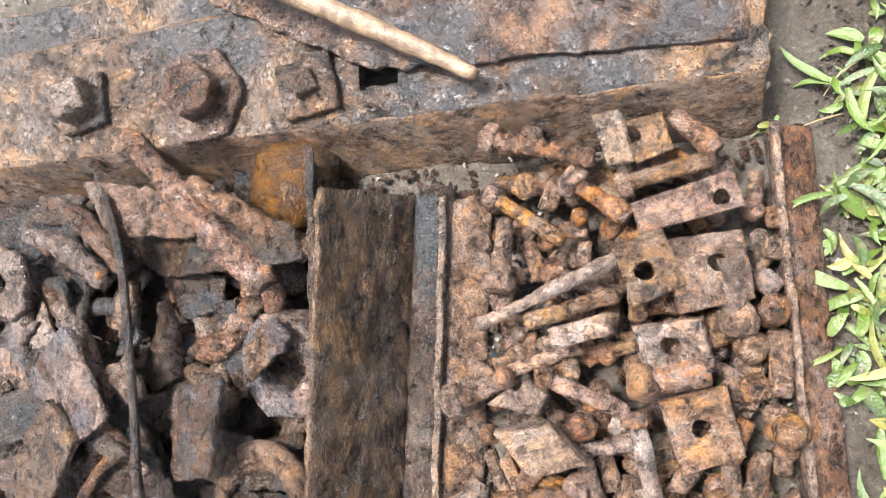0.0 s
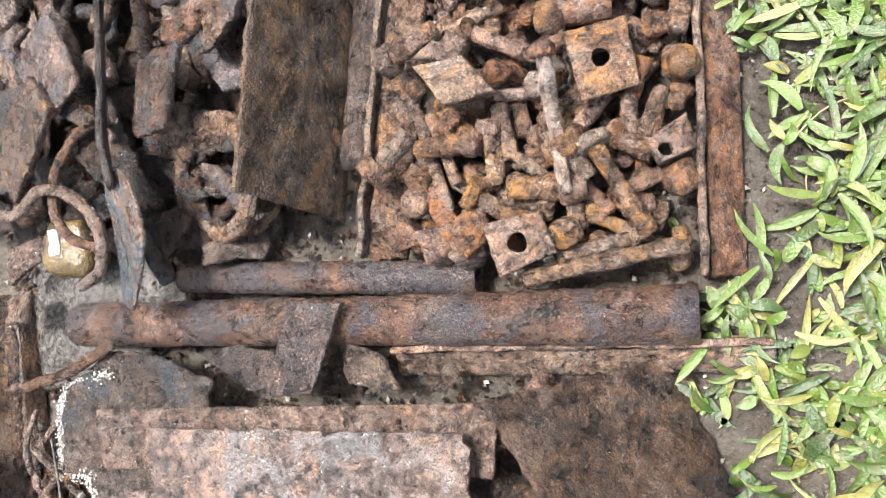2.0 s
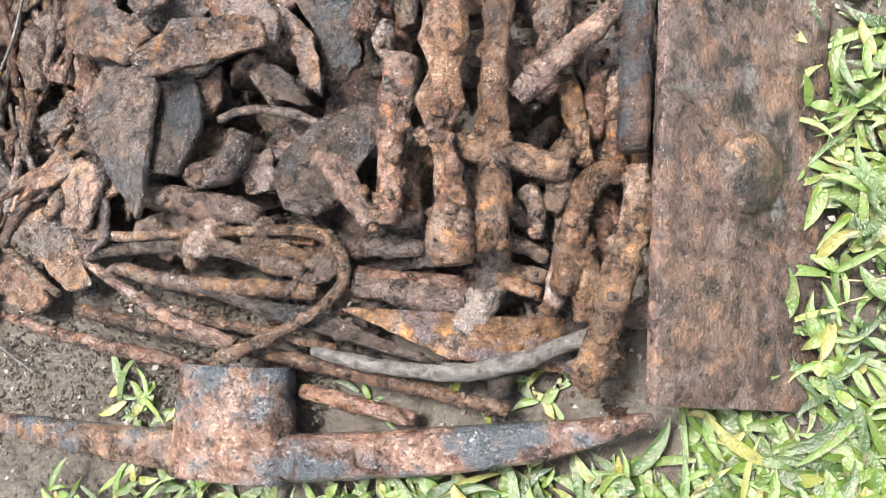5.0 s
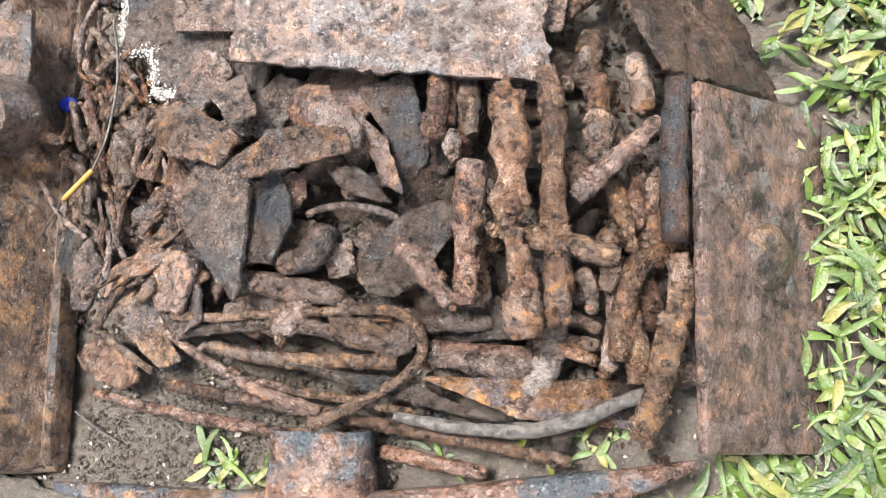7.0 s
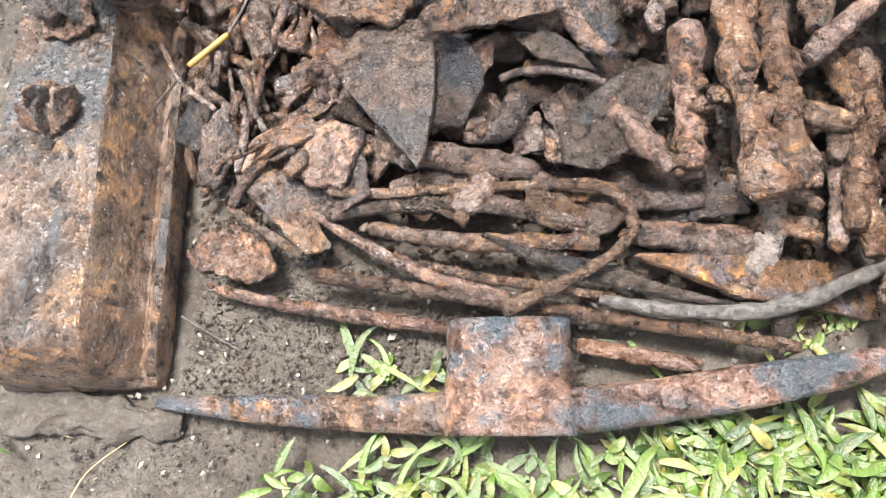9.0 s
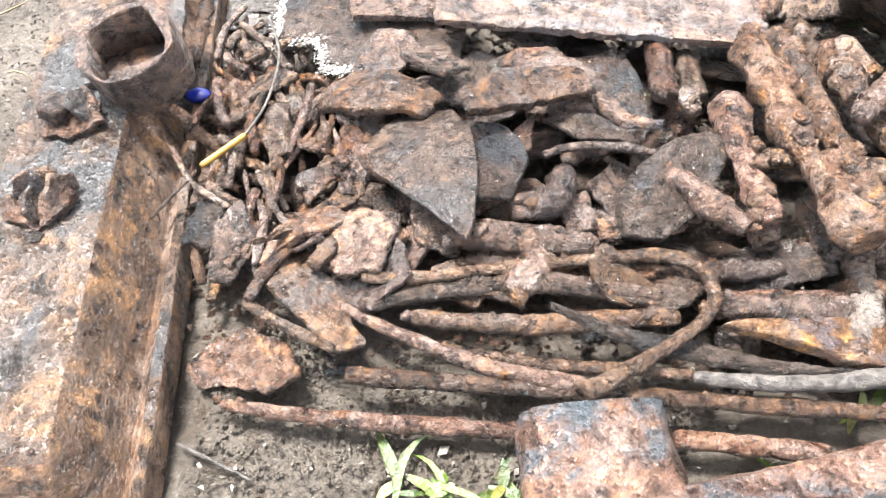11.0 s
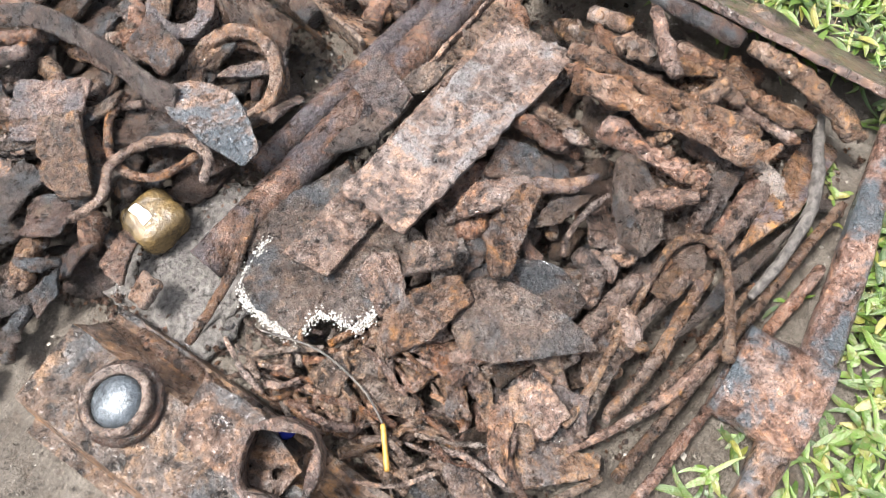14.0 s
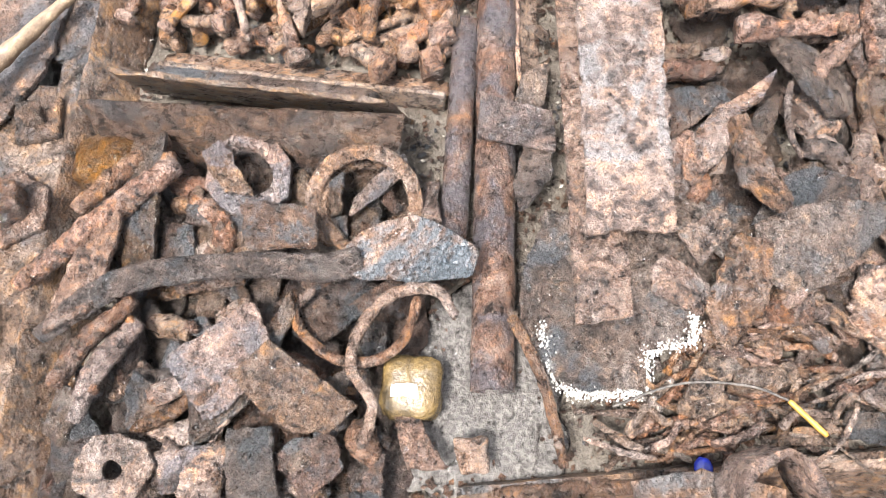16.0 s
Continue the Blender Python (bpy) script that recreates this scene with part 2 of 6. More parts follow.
def link(name, data, parent=None, label=""):
    ob = new(name, data)
    if parent is not None:
        ob.parent = parent
    if label:
        ob["label"] = label
    return ob


def thing(name, at, label, category, group=""):
    e = new(name)
    e.location = at
    e.empty_display_size = 0.01
    return tagged(e, label, category, group)


def path_of(points, step):
    """A smooth curve through the points, as evenly spaced places."""
    pts = [Vector(p) for p in points]
    if len(pts) > 2:
        out = []
        for i in range(len(pts) - 1):
            a, b, c, d = pts[max(i - 1, 0)], pts[i], pts[i + 1], pts[min(i + 2, len(pts) - 1)]
            for k in range(8):
                u = k / 8
                out.append(0.5 * ((2 * b) + (c - a) * u + (2 * a - 5 * b + 4 * c - d) * u * u + (3 * b - a - 3 * c + d) * u ** 3))
        pts = out + [pts[-1]]
    lens = [0.0]
    for a, b in zip(pts, pts[1:]):
        lens.append(lens[-1] + (b - a).length)
    n = max(2, int(lens[-1] / step))
    res, j = [], 0
    for k in range(n + 1):
        s = lens[-1] * k / n
        while j < len(lens) - 2 and lens[j + 1] < s:
            j += 1
        u = (s - lens[j]) / max(lens[j + 1] - lens[j], 1e-9)
        res.append(pts[j].lerp(pts[j + 1], min(u, 1)))
    return res


def tube(points, radii, seg=12, lump=0.12, square=2.0, flat=1.0, step=None, up=(0, 0, 1), scale=60.0, open_end=0.0, origin=(0, 0, 0)):
    """A lumpy bar along a path. radii: one number, or several spread along it. square: 2 is round, 8 nearly square.
    flat: height over width. open_end: wall thickness of a pipe that is hollow at its ends."""
    SEED[0] += 1
    sd = SEED[0]
    rs = radii if isinstance(radii, (list, tuple)) else [radii]
    pts = path_of([Vector(p) - Vector(origin) for p in points], step or max(max(rs) * 0.55, 0.0025))
    n = len(pts)
    verts, faces = [], []
    for i, p in enumerate(pts):
        d = (pts[min(i + 1, n - 1)] - pts[max(i - 1, 0)]).normalized()
        side = d.cross(Vector(up))
        side = side.normalized() if side.length > 0.05 else d.cross(Vector((0, 1, 0.1))).normalized()
        top = side.cross(d)
        u = i / (n - 1) * (len(rs) - 1)
        k = min(int(u), max(len(rs) - 2, 0))
        r = rs[k] + (rs[min(k + 1, len(rs) - 1)] - rs[k]) * (u - k)
        if not open_end and i in (0, n - 1):
            r *= 0.8
        for j in range(seg):
            a = 2 * math.pi * (j + 0.5) / seg
            c, s = math.cos(a), math.sin(a)
            q = (abs(c) ** square + abs(s) ** square) ** (-1 / square)
            v = p + side * (c * q * r) + top * (s * q * r * flat)
            f = 1 + lump * (nz(v, scale, sd) * 1.3 + 0.6 * nz(v, scale * 3.1, sd + 5))
            verts.append(p + (v - p) * f)
    for i in range(n - 1):
        for j in range(seg):
            a, b = i * seg + j, i * seg + (j + 1) % seg
            faces.append((a, b, b + seg, a + seg))
    for end, ring in ((0, 0), (1, (n - 1) * seg)):
        idx = list(range(ring, ring + seg))
        c = pts[-1 if end else 0]
        if open_end:
            inner, deep = len(verts), None
            d = (pts[1] - pts[0]).normalized() * (-1 if end else 1)
            for v in idx:
                verts.append(c + (Vector(verts[v]) - c) * (1 - open_end))
            deep = len(verts)
            for v in idx:
                verts.append(c + (Vector(verts[v]) - c) * (1 - open_end) + d * min(rs[0] * 2.5, (pts[-1] - pts[0]).length * 0.45))
            for j in range(seg):
                k = (j + 1) % seg
                q1 = (idx[j], inner + j, inner + k, idx[k])
                q2 = (inner + j, deep + j, deep + k, inner + k)
                faces += [q1[::-1], q2[::-1]] if end else [q1, q2]
            cap = tuple(range(deep, deep + seg))
            faces.append(cap if end else cap[::-1])
        else:
            verts.append(c)
            m = len(verts) - 1
            for j in range(seg):
                tri = (idx[j], idx[(j + 1) % seg], m)
                faces.append(tri if end else tri[::-1])
    return verts, faces


def ngon(n, r, spin=0.0, jag=0.0, stretch=1.0, seed=1):
    rnd = random.Random(seed)
    return [(r * stretch * math.cos(2 * math.pi * k / n + spin) * (1 + rnd.uniform(-jag, jag)), r * math.sin(2 * math.pi * k / n + spin) * (1 + rnd.uniform(-jag, jag))) for k in range(n)]


def slab(outline, thick, hole=0.0, hole_at=(0, 0), jag=0.0, rough=0.0012, bend=(0.0, 0.0), chamfer=0.12, step=0.006, rings=0, twist=0.0, square_hole=False):
    """A plate with the given outline (seen from above, star-shaped about hole_at), its edge eaten away by jag metres, its faces uneven by rough metres,
    bowed by bend (per metre, along x and y). Returns vertices and faces; its middle plane lies at z = 0."""
    SEED[0] += 1
    sd = SEED[0]
    pts = []
    n = len(outline)
    for k in range(n):
        a, b = Vector(outline[k]), Vector(outline[(k + 1) % n])
        m = max(1, round((b - a).length / step))
        for j in range(m):
            p = a.lerp(b, j / m)
            if jag:
                away = p.normalized() if p.length > 1e-6 else Vector((1, 0))
                w = (noise.noise(Vector((p.x * 130, p.y * 130, sd))) + 0.7 * noise.noise(Vector((p.x * 45, p.y * 45, sd + 9.3))))
                p = p + away * jag * w
            pts.append(p)
    n = len(pts)
    mid = Vector(hole_at)
    size = max((p - mid).length for p in pts)
    rings = rings or max(2, min(9, int(size / (step * 1.6))))
    h = thick / 2
    verts, faces = [], []

    def ring(s, z, side):
        for k, p in enumerate(pts):
            if hole:
                a = math.atan2(p.y - mid.y, p.x - mid.x)
                rr = hole
                if square_hole:
                    rr = hole * (abs(math.cos(a)) ** 8 + abs(math.sin(a)) ** 8) ** (-1 / 8)
                inner = mid + Vector((math.cos(a), math.sin(a))) * rr * (1 + 0.06 * math.sin(3 * a + sd))
            else:
                inner = mid
            q = inner.lerp(p, s)
            zz = z + bend[0] * q.x * q.x + bend[1] * q.y * q.y + twist * q.x * q.y
            zz += rough * (1.4 * noise.noise(Vector((q.x * 55, q.y * 55, sd * 2.3 + side * 4))) + 0.8 * noise.noise(Vector((q.x * 170, q.y * 170, sd * 1.3 + side * 4))))
            verts.append((q.x, q.y, zz))
    c = min(chamfer * thick, 0.002) if chamfer else 0
    sc = 1 - c / size
    levels = [(1.0, -h + c, 0), (1.0, h - c, 1)]
    tops = [(sc * (1 - i / rings) if not hole else 1 - (1 - sc) - sc * i / rings, h, 1) for i in range(rings if not hole else rings + 1)]
    bots = [(s, -h, 0) for s, _, _ in tops]
    order = bots[::-1] + levels + tops
    for s, z, side in order:
        ring(max(s, 0.0), z, side)
    m = len(order)
    for i in range(m - 1):
        for k in range(n):
            a, b = i * n + k, i * n + (k + 1) % n
            faces.append((a, b, b + n, a + n))
    if hole:
        for k in range(n):
            a, b = (m - 1) * n + k, (m - 1) * n + (k + 1) % n
            faces.append((a, b, (k + 1) % n, k))
    else:
        for base, z, flip in ((0, -h, True), ((m - 1) * n, h, False)):
            verts.append((mid.x, mid.y, z + bend[0] * mid.x ** 2 + bend[1] * mid.y ** 2))
            c0 = len(verts) - 1
            for k in range(n):
                tri = (base + k, base + (k + 1) % n, c0)
                faces.append(tri[::-1] if flip else tri)
    return verts, faces


def lump(r, squash=(1, 1, 1), rough=0.12, n=10, power=2.0):
    """A knob of rust: a ball, squashed and uneven."""
    SEED[0] += 1
    sd = SEED[0]
    verts, faces = [(0, 0, -r * squash[2])], []
    for i in range(1, n):
        la = math.pi * (i / n - 0.5)
        for j in range(2 * n):
            a = math.pi * j / n
            v = Vector((math.cos(la) * math.cos(a), math.cos(la) * math.sin(a), math.sin(la)))
            q = (abs(v.x) ** power + abs(v.y) ** power + abs(v.z) ** power) ** (-1 / power)
            f = r * q * (1 + rough * (1.5 * nz(v, 1.4, sd) + 0.7 * nz(v, 4.2, sd)))
            verts.append((v.x * f * squash[0], v.y * f * squash[1], v.z * f * squash[2]))
    verts.append((0, 0, r * squash[2]))
    w, top = 2 * n, len(verts) - 1
    for j in range(w):
        k = (j + 1) % w
        faces.append((0, 1 + k, 1 + j))
        for i in range(n - 2):
            a, b = 1 + i * w + j, 1 + i * w + k
            faces.append((a, b, b + w, a + w))
        faces.append((1 + (n - 2) * w + j, 1 + (n - 2) * w + k, top))
    return verts, faces


def profile_bar(profile, length, segs, rough=0.001, ends=0.004, closed=True):
    """A rolled section along +x: profile is a closed outline in y, z."""
    SEED[0] += 1
    sd = SEED[0]
    pts = []
    n = len(profile)
    for k in range(n):
        a, b = Vector(profile[k]), Vector(profile[(k + 1) % n])
        m = max(1, round((b - a).length / 0.008))
        pts += [a.lerp(b, j / m) for j in range(m)]
    n = len(pts)
    verts, faces = [], []
    for i in range(segs + 1):
        x = length * i / segs
        for p in pts:
            xe = x + (ends * noise.noise(Vector((p.x * 60, p.y * 60, sd + i))) if i in (0, segs) else 0)
            d = rough * (1.5 * noise.noise(Vector((x * 30, p.x * 30, p.y * 30 + sd))) + noise.noise(Vector((x * 110, p.x * 110, p.y * 110 + sd))))
            verts.append((xe, p.x + d, p.y + d))
    for i in range(segs):
        for k in range(n):
            a, b = i * n + k, i * n + (k + 1) % n
            faces.append((a, a + n, b + n, b))
    return verts, faces, n


def turned(z_dir, spin=0.0):
    """A turn that brings z to z_dir."""
    return Vector(z_dir).to_track_quat("Z", "Y").to_matrix().to_4x4() @ Matrix.Rotation(spin, 4, "Z")


# ---------------------------------------------------------------- setting
def ground():
    n, half = 380, 1.15
    verts, faces = [], []
    for i in range(n + 1):
        for j in range(n + 1):
            x, y = -0.2 + half * (2 * i / n - 1), -0.3 + half * (2 * j / n - 1)
            z = 0.006 * noise.noise(Vector((x * 6, y * 6, 0.3))) + 0.006 * noise.noise(Vector((x * 26, y * 26, 1.3))) + 0.0045 * noise.noise(Vector((x * 75, y * 75, 2.3)))
            verts.append((x, y, z - 0.004))
    w = n + 1
    for i in range(n):
        for j in range(n):
            a = i * w + j
            faces.append((a, a + w, a + w + 1, a + 1))
    rim = [i * w for i in range(n + 1)] + [n * w + j for j in range(1, n + 1)] + [i * w + n for i in range(n - 1, -1, -1)] + [j for j in range(n - 1, 0, -1)]
    base = len(verts)
    for k in rim:
        v = Vector((verts[k][0] + 0.2, verts[k][1] + 0.3)).normalized() * 600
        verts.append((v.x, v.y, -0.01))
    m = len(rim)
    for k in range(m):
        faces.append((rim[k], base + k, base + (k + 1) % m, rim[(k + 1) % m]))
    tagged(new("ground", mesh_of("ground", verts, faces, EARTH)), "bare damp brown soil with grit and pebbles", "ground", kind="structure")


ground()


def bar_thing(name, pts, radii, mat, label, category, **kw):
    """A single bar, rod or pipe as a thing of one mesh."""
    group = kw.pop("group", "")
    v, f = tube(pts, radii, origin=pts[0], **kw)
    ob = new(name, mesh_of(name, v, f, mat))
    ob.location = pts[0]
    return tagged(ob, label, category, group)


def plate_thing(name, corners, thick, mat, label, category, **kw):
    """A flat plate through three or four corners given in the place (the first three set its plane)."""
    c = [Vector(p) for p in corners]
    mid = sum(c, Vector()) / len(c)
    x = (c[1] - c[0]).normalized()
    z = x.cross(c[-1] - c[0]).normalized()
    if z.z < 0:
        z = -z
    y = z.cross(x)
    group = kw.pop("group", "")
    flat = [((p - mid).dot(x), (p - mid).dot(y)) for p in c]
    area = sum(a[0] * b[1] - b[0] * a[1] for a, b in zip(flat, flat[1:] + flat[:1]))
    if area < 0:
        flat = flat[::-1]
    v, f = slab(flat, thick, **kw)
    ob = new(name, mesh_of(name, v, f, mat))
    ob.matrix_world = Matrix.Translation(mid) @ Matrix((x, y, z)).transposed().to_4x4()
    return tagged(ob, label, category, group)


def section_thing(name, start, end, profile, mat, label, category, rough=0.0012, slot=None, flank=None, nose=0.0):
    a, b = Vector(start), Vector(end)
    length = (b - a).length
    v, f, n = profile_bar(profile, length, max(6, int(length / 0.008)), rough)
    if slot:
        f = [q for q in f if not (slot[0] < sum(v[i][0] for i in q) / 4 < slot[1] and slot[2] < sum(v[i][1] for i in q) / 4 < slot[3] and v[q[0]][2] > 0.055)]
    if nose:
        # the end is pressed down to close the trough
        u = [max(0.0, (p[0] - length + nose) / nose) for p in v]
        v = [(p[0], p[1] * (1 - 0.06 * k * k), p[2] * (1 - 0.75 * k ** 2.4)) for p, k in zip(v, u)]
    m = len(v) // n
    f.append(tuple(range(n)))
    f.append(tuple(range((m - 1) * n, m * n))[::-1])
    root = thing(name, start, label, category)
    x = (b - a).normalized()
    y = Vector((0, 0, 1)).cross(x).normalized()
    root.matrix_world = Matrix.Translation(a) @ Matrix((x, y, x.cross(y))).transposed().to_4x4()
    me = mesh_of("web", v, f, mat)
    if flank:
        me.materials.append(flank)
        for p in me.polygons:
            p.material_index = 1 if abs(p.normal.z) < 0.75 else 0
    body = link("web", me, root)
    mod = body.modifiers.new("edge", "BEVEL")
    mod.width, mod.segments, mod.limit_method, mod.angle_limit = 0.0035, 2, "ANGLE", radians(40)
    return root


def angle_iron(start, end, half, rise, label):
    """An angle iron: a flat leg on the ground and an upright leg along its edge."""
    root = section_thing("angle_iron", start, end, [(-half, 0.0), (-half, 0.006), (half - 0.006, rise * 0.72), (half - 0.006, 0.0)], RUST_BOLT, label, "angle iron")
    root.children[0].name = "flat_leg"
    length = (Vector(end) - Vector(start)).length
    v, f, n = profile_bar([(half - 0.0055, -0.001), (half - 0.006, rise), (half, rise), (half, -0.001)], length, max(6, int(length / 0.008)), 0.0012)
    f.append(tuple(range(n)))
    f.append(tuple(range(len(v) - n, len(v)))[::-1])
    leg = link("upright_leg", mesh_of("upright_leg", v, f, RUST_BOLT), root)
    mod = leg.modifiers.new("edge", "BEVEL")
    mod.width, mod.segments, mod.limit_method, mod.angle_limit = 0.002, 2, "ANGLE", radians(40)


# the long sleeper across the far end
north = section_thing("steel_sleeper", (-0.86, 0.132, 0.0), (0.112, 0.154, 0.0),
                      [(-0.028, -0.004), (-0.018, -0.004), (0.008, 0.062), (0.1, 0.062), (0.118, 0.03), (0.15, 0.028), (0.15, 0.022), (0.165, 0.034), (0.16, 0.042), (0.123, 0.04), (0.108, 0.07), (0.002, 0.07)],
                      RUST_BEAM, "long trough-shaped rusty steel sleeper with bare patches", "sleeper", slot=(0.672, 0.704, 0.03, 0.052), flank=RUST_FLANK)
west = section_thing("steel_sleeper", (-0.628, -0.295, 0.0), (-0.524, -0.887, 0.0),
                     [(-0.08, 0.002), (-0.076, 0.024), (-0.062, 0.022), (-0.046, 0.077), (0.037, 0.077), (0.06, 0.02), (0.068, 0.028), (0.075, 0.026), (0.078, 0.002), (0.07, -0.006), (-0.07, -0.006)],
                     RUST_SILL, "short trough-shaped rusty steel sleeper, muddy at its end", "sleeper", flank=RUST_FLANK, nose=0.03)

# plates, pipes and bars
plate_thing("cover_plate", [(-0.318, 0.262, 0.075), (-0.17, 0.186, 0.0735), (0.1, 0.178, 0.0735), (0.1, 0.42, 0.075), (-0.36, 0.46, 0.075)], 0.006, RUST_BEAM,
            "broad rusty steel plate lying on the sleeper", "plate", jag=0.004, rough=0.002)
bar_thing("dead_stick", [(-0.29, 0.27, 0.11), (-0.218, 0.24, 0.108), (-0.15, 0.205, 0.1), (-0.085, 0.168, 0.092)], [0.009, 0.008, 0.0085, 0.005], STICK,
          "broken pale brown dead stick lying on the plate", "stick", lump=0.2)
plate_thing("standing_plate", [(-0.199, 0.09, 0.125), (-0.216, -0.188, 0.125), (-0.162, -0.203, 0.018), (-0.163, 0.094, 0.018)], 0.005, RUST_WET,
            "dark wet rusty plate standing on its long edge", "plate", jag=0.0025, rough=0.0016)
bar_thing("round_bar", [(-0.14, 0.101, 0.02), (-0.158, -0.16, 0.02)], 0.017, RUST_DARK, "thick round rusty bar lying beside the standing plate", "bar", seg=20, lump=0.06)
angle_iron((-0.134, -0.236, 0.0), (-0.115, 0.09, 0.0), 0.018, 0.036, "rusty angle iron with one leg upright")
angle_iron((0.146, -0.245, 0.0), (0.13, 0.128, 0.0), 0.016, 0.04, "rusty angle iron with one leg upright beside the grass")
bar_thing("iron_pipe", [(-0.344, -0.258, 0.016), (-0.045, -0.251, 0.016)], 0.015, RUST_RED, "thin rusty iron pipe lying beside a thicker pipe", "pipe", seg=20, lump=0.07, open_end=0.3)
bar_thing("iron_pipe", [(-0.463, -0.309, 0.024), (-0.16, -0.292, 0.023), (0.129, -0.274, 0.022)], [0.022, 0.0215, 0.023], RUST_RED, "thick rusty iron pipe with pitted skin", "pipe", seg=26, lump=0.06, open_end=0.25)
angle_iron((-0.12, -0.325, 0.0), (0.182, -0.302, 0.0), 0.014, 0.026, "rusty angle iron beside the thick pipe")
plate_thing("scrap_plate", [(-0.317, -0.387, 0.09), (-0.309, -0.47, 0.09), (-0.023, -0.457, 0.062), (-0.037, -0.369, 0.07)], 0.006, RUST_PALE,
            "long pale rusty scrap plate with ragged ends and orange scabs", "plate", jag=0.0055, rough=0.0016)
plate_thing("scrap_plate", [(-0.4, -0.382, 0.064), (-0.388, -0.435, 0.064), (-0.02, -0.405, 0.05), (-0.016, -0.347, 0.05)], 0.006, RUST_BROWN,
            "brown rusty flat bar under the pale plate", "plate", jag=0.002)
plate_thing("leaning_plate", [(-0.007, -0.333, 0.115), (0.072, -0.455, 0.118), (0.162, -0.446, 0.002), (0.107, -0.308, 0.0)], 0.006, RUST_LEAN,
            "dark rusty plate with a ragged edge leaning to the grass", "plate", jag=0.004, rough=0.0035)
sq_plate = plate_thing("square_plate", [(0.092, -0.461, 0.1), (0.129, -0.738, 0.09), (0.239, -0.728, 0.003), (0.204, -0.445, 0.003)], 0.009, RUST_PLATE,
            "smooth rusty rectangular plate with orange blotches leaning to the grass", "plate", jag=0.001, rough=0.001)
boss = link("boss", mesh_of("boss", *lump(0.028, (1, 1, 0.42), 0.08, 14), RUST_PLATE), sq_plate, "low rounded boss")
boss.location = (-0.012, 0.002, 0.003)


# ---------------------------------------------------------------- kinds of scrap
def bolt(a, b, r, head, mat=None):
    """A rusted bolt whose head sits at a and whose shank runs to b."""
    mat = mat or RUST_BOLT
    a, b = Vector(a), Vector(b)
    d = (b - a).normalized()
    length = (b - a).length
    if head == "nut":
        ob = new("nut", mesh_of("nut", *slab(ngon(6, r * 1.05, 0.3, 0.05, seed=SEED[0]), r * 1.5, rough=0.0014, chamfer=0.3, step=0.005), mat))
        ob.matrix_world = Matrix.Translation(a) @ turned((d.x, d.y, 0.6), SEED[0])
        return tagged(ob, "loose rusted hexagonal nut in the heap of bolts", "nut", "bolts in the bay")
    what = {"hexthread": "rusted bolt with a threaded shank and hexagonal head", "hex": "rust-caked bolt with a hexagonal head", "bighex": "rust-caked bolt with a large hexagonal head",
            "square": "rusted square-headed bolt in the heap", "round": "rust-caked round-headed bolt in the heap", "bar": "short square rusted iron bar", "none": "headless rust-caked bolt shank"}[head]
    if mat is not RUST_BOLT:
        what += " with bare bluish metal"
    root = thing("iron_bar" if head == "bar" else "bolt", a, what, "bar" if head == "bar" else "bolt", "bolts in the bay")
    if head == "bar":
        link("bar", mesh_of("bar", *tube([a, b], r, seg=16, square=7, lump=0.1, flat=0.85, origin=a), mat), root)
    elif head == "hexthread":
        turns = [r, r * 0.66] * 9
        link("shank", mesh_of("shank", *tube([a, b], [r] + turns, seg=14, lump=0.02, step=length / 76, origin=a), mat), root)
    else:
        rnd = random.Random(int(a.x * 9999) + 7)
        rs = [r * rnd.uniform(0.75, 1.0) for _ in range(4)] + [r * rnd.uniform(0.75, 1.1)]
        link("shank", mesh_of("shank", *tube([a, b], rs, seg=12, lump=0.2, origin=a), mat), root)
    if head in ("hex", "hexthread", "square", "bighex"):
        k = {"square": 1.5, "bighex": 2.1}.get(head, 1.6)
        h = link("head", mesh_of("head", *slab(ngon(4 if head == "square" else 6, r * k, 0.4, 0.05, seed=SEED[0]), r * 1.5, rough=0.0016, chamfer=0.3, step=0.005), mat), root)
        h.matrix_local = turned(d, SEED[0] * 0.7)
    elif head == "round":
        h = link("head", mesh_of("head", *lump(r * 1.3, (1, 1, 0.85), 0.14), mat), root)
        h.matrix_local = turned(d)
    return root


def knob(at, r):
    """A bolt seen from its round or square end."""
    sq = SEED[0] % 3 == 0
    ob = new("short_bolt", mesh_of("short_bolt", *lump(r, (1, 1, 0.9), 0.12, power=4.0 if sq else 2.4), RUST_BOLT))
    ob.matrix_world = Matrix.Translation(at) @ pose(0, 0, 0, (SEED[0] * 37) % 40 - 20, (SEED[0] * 53) % 40 - 20, SEED[0] * 71 % 180)
    return tagged(ob, "short upturned bolt with a squarish rusty head" if sq else "short upturned bolt with a rounded rusty head", "bolt", "bolts in the bay")


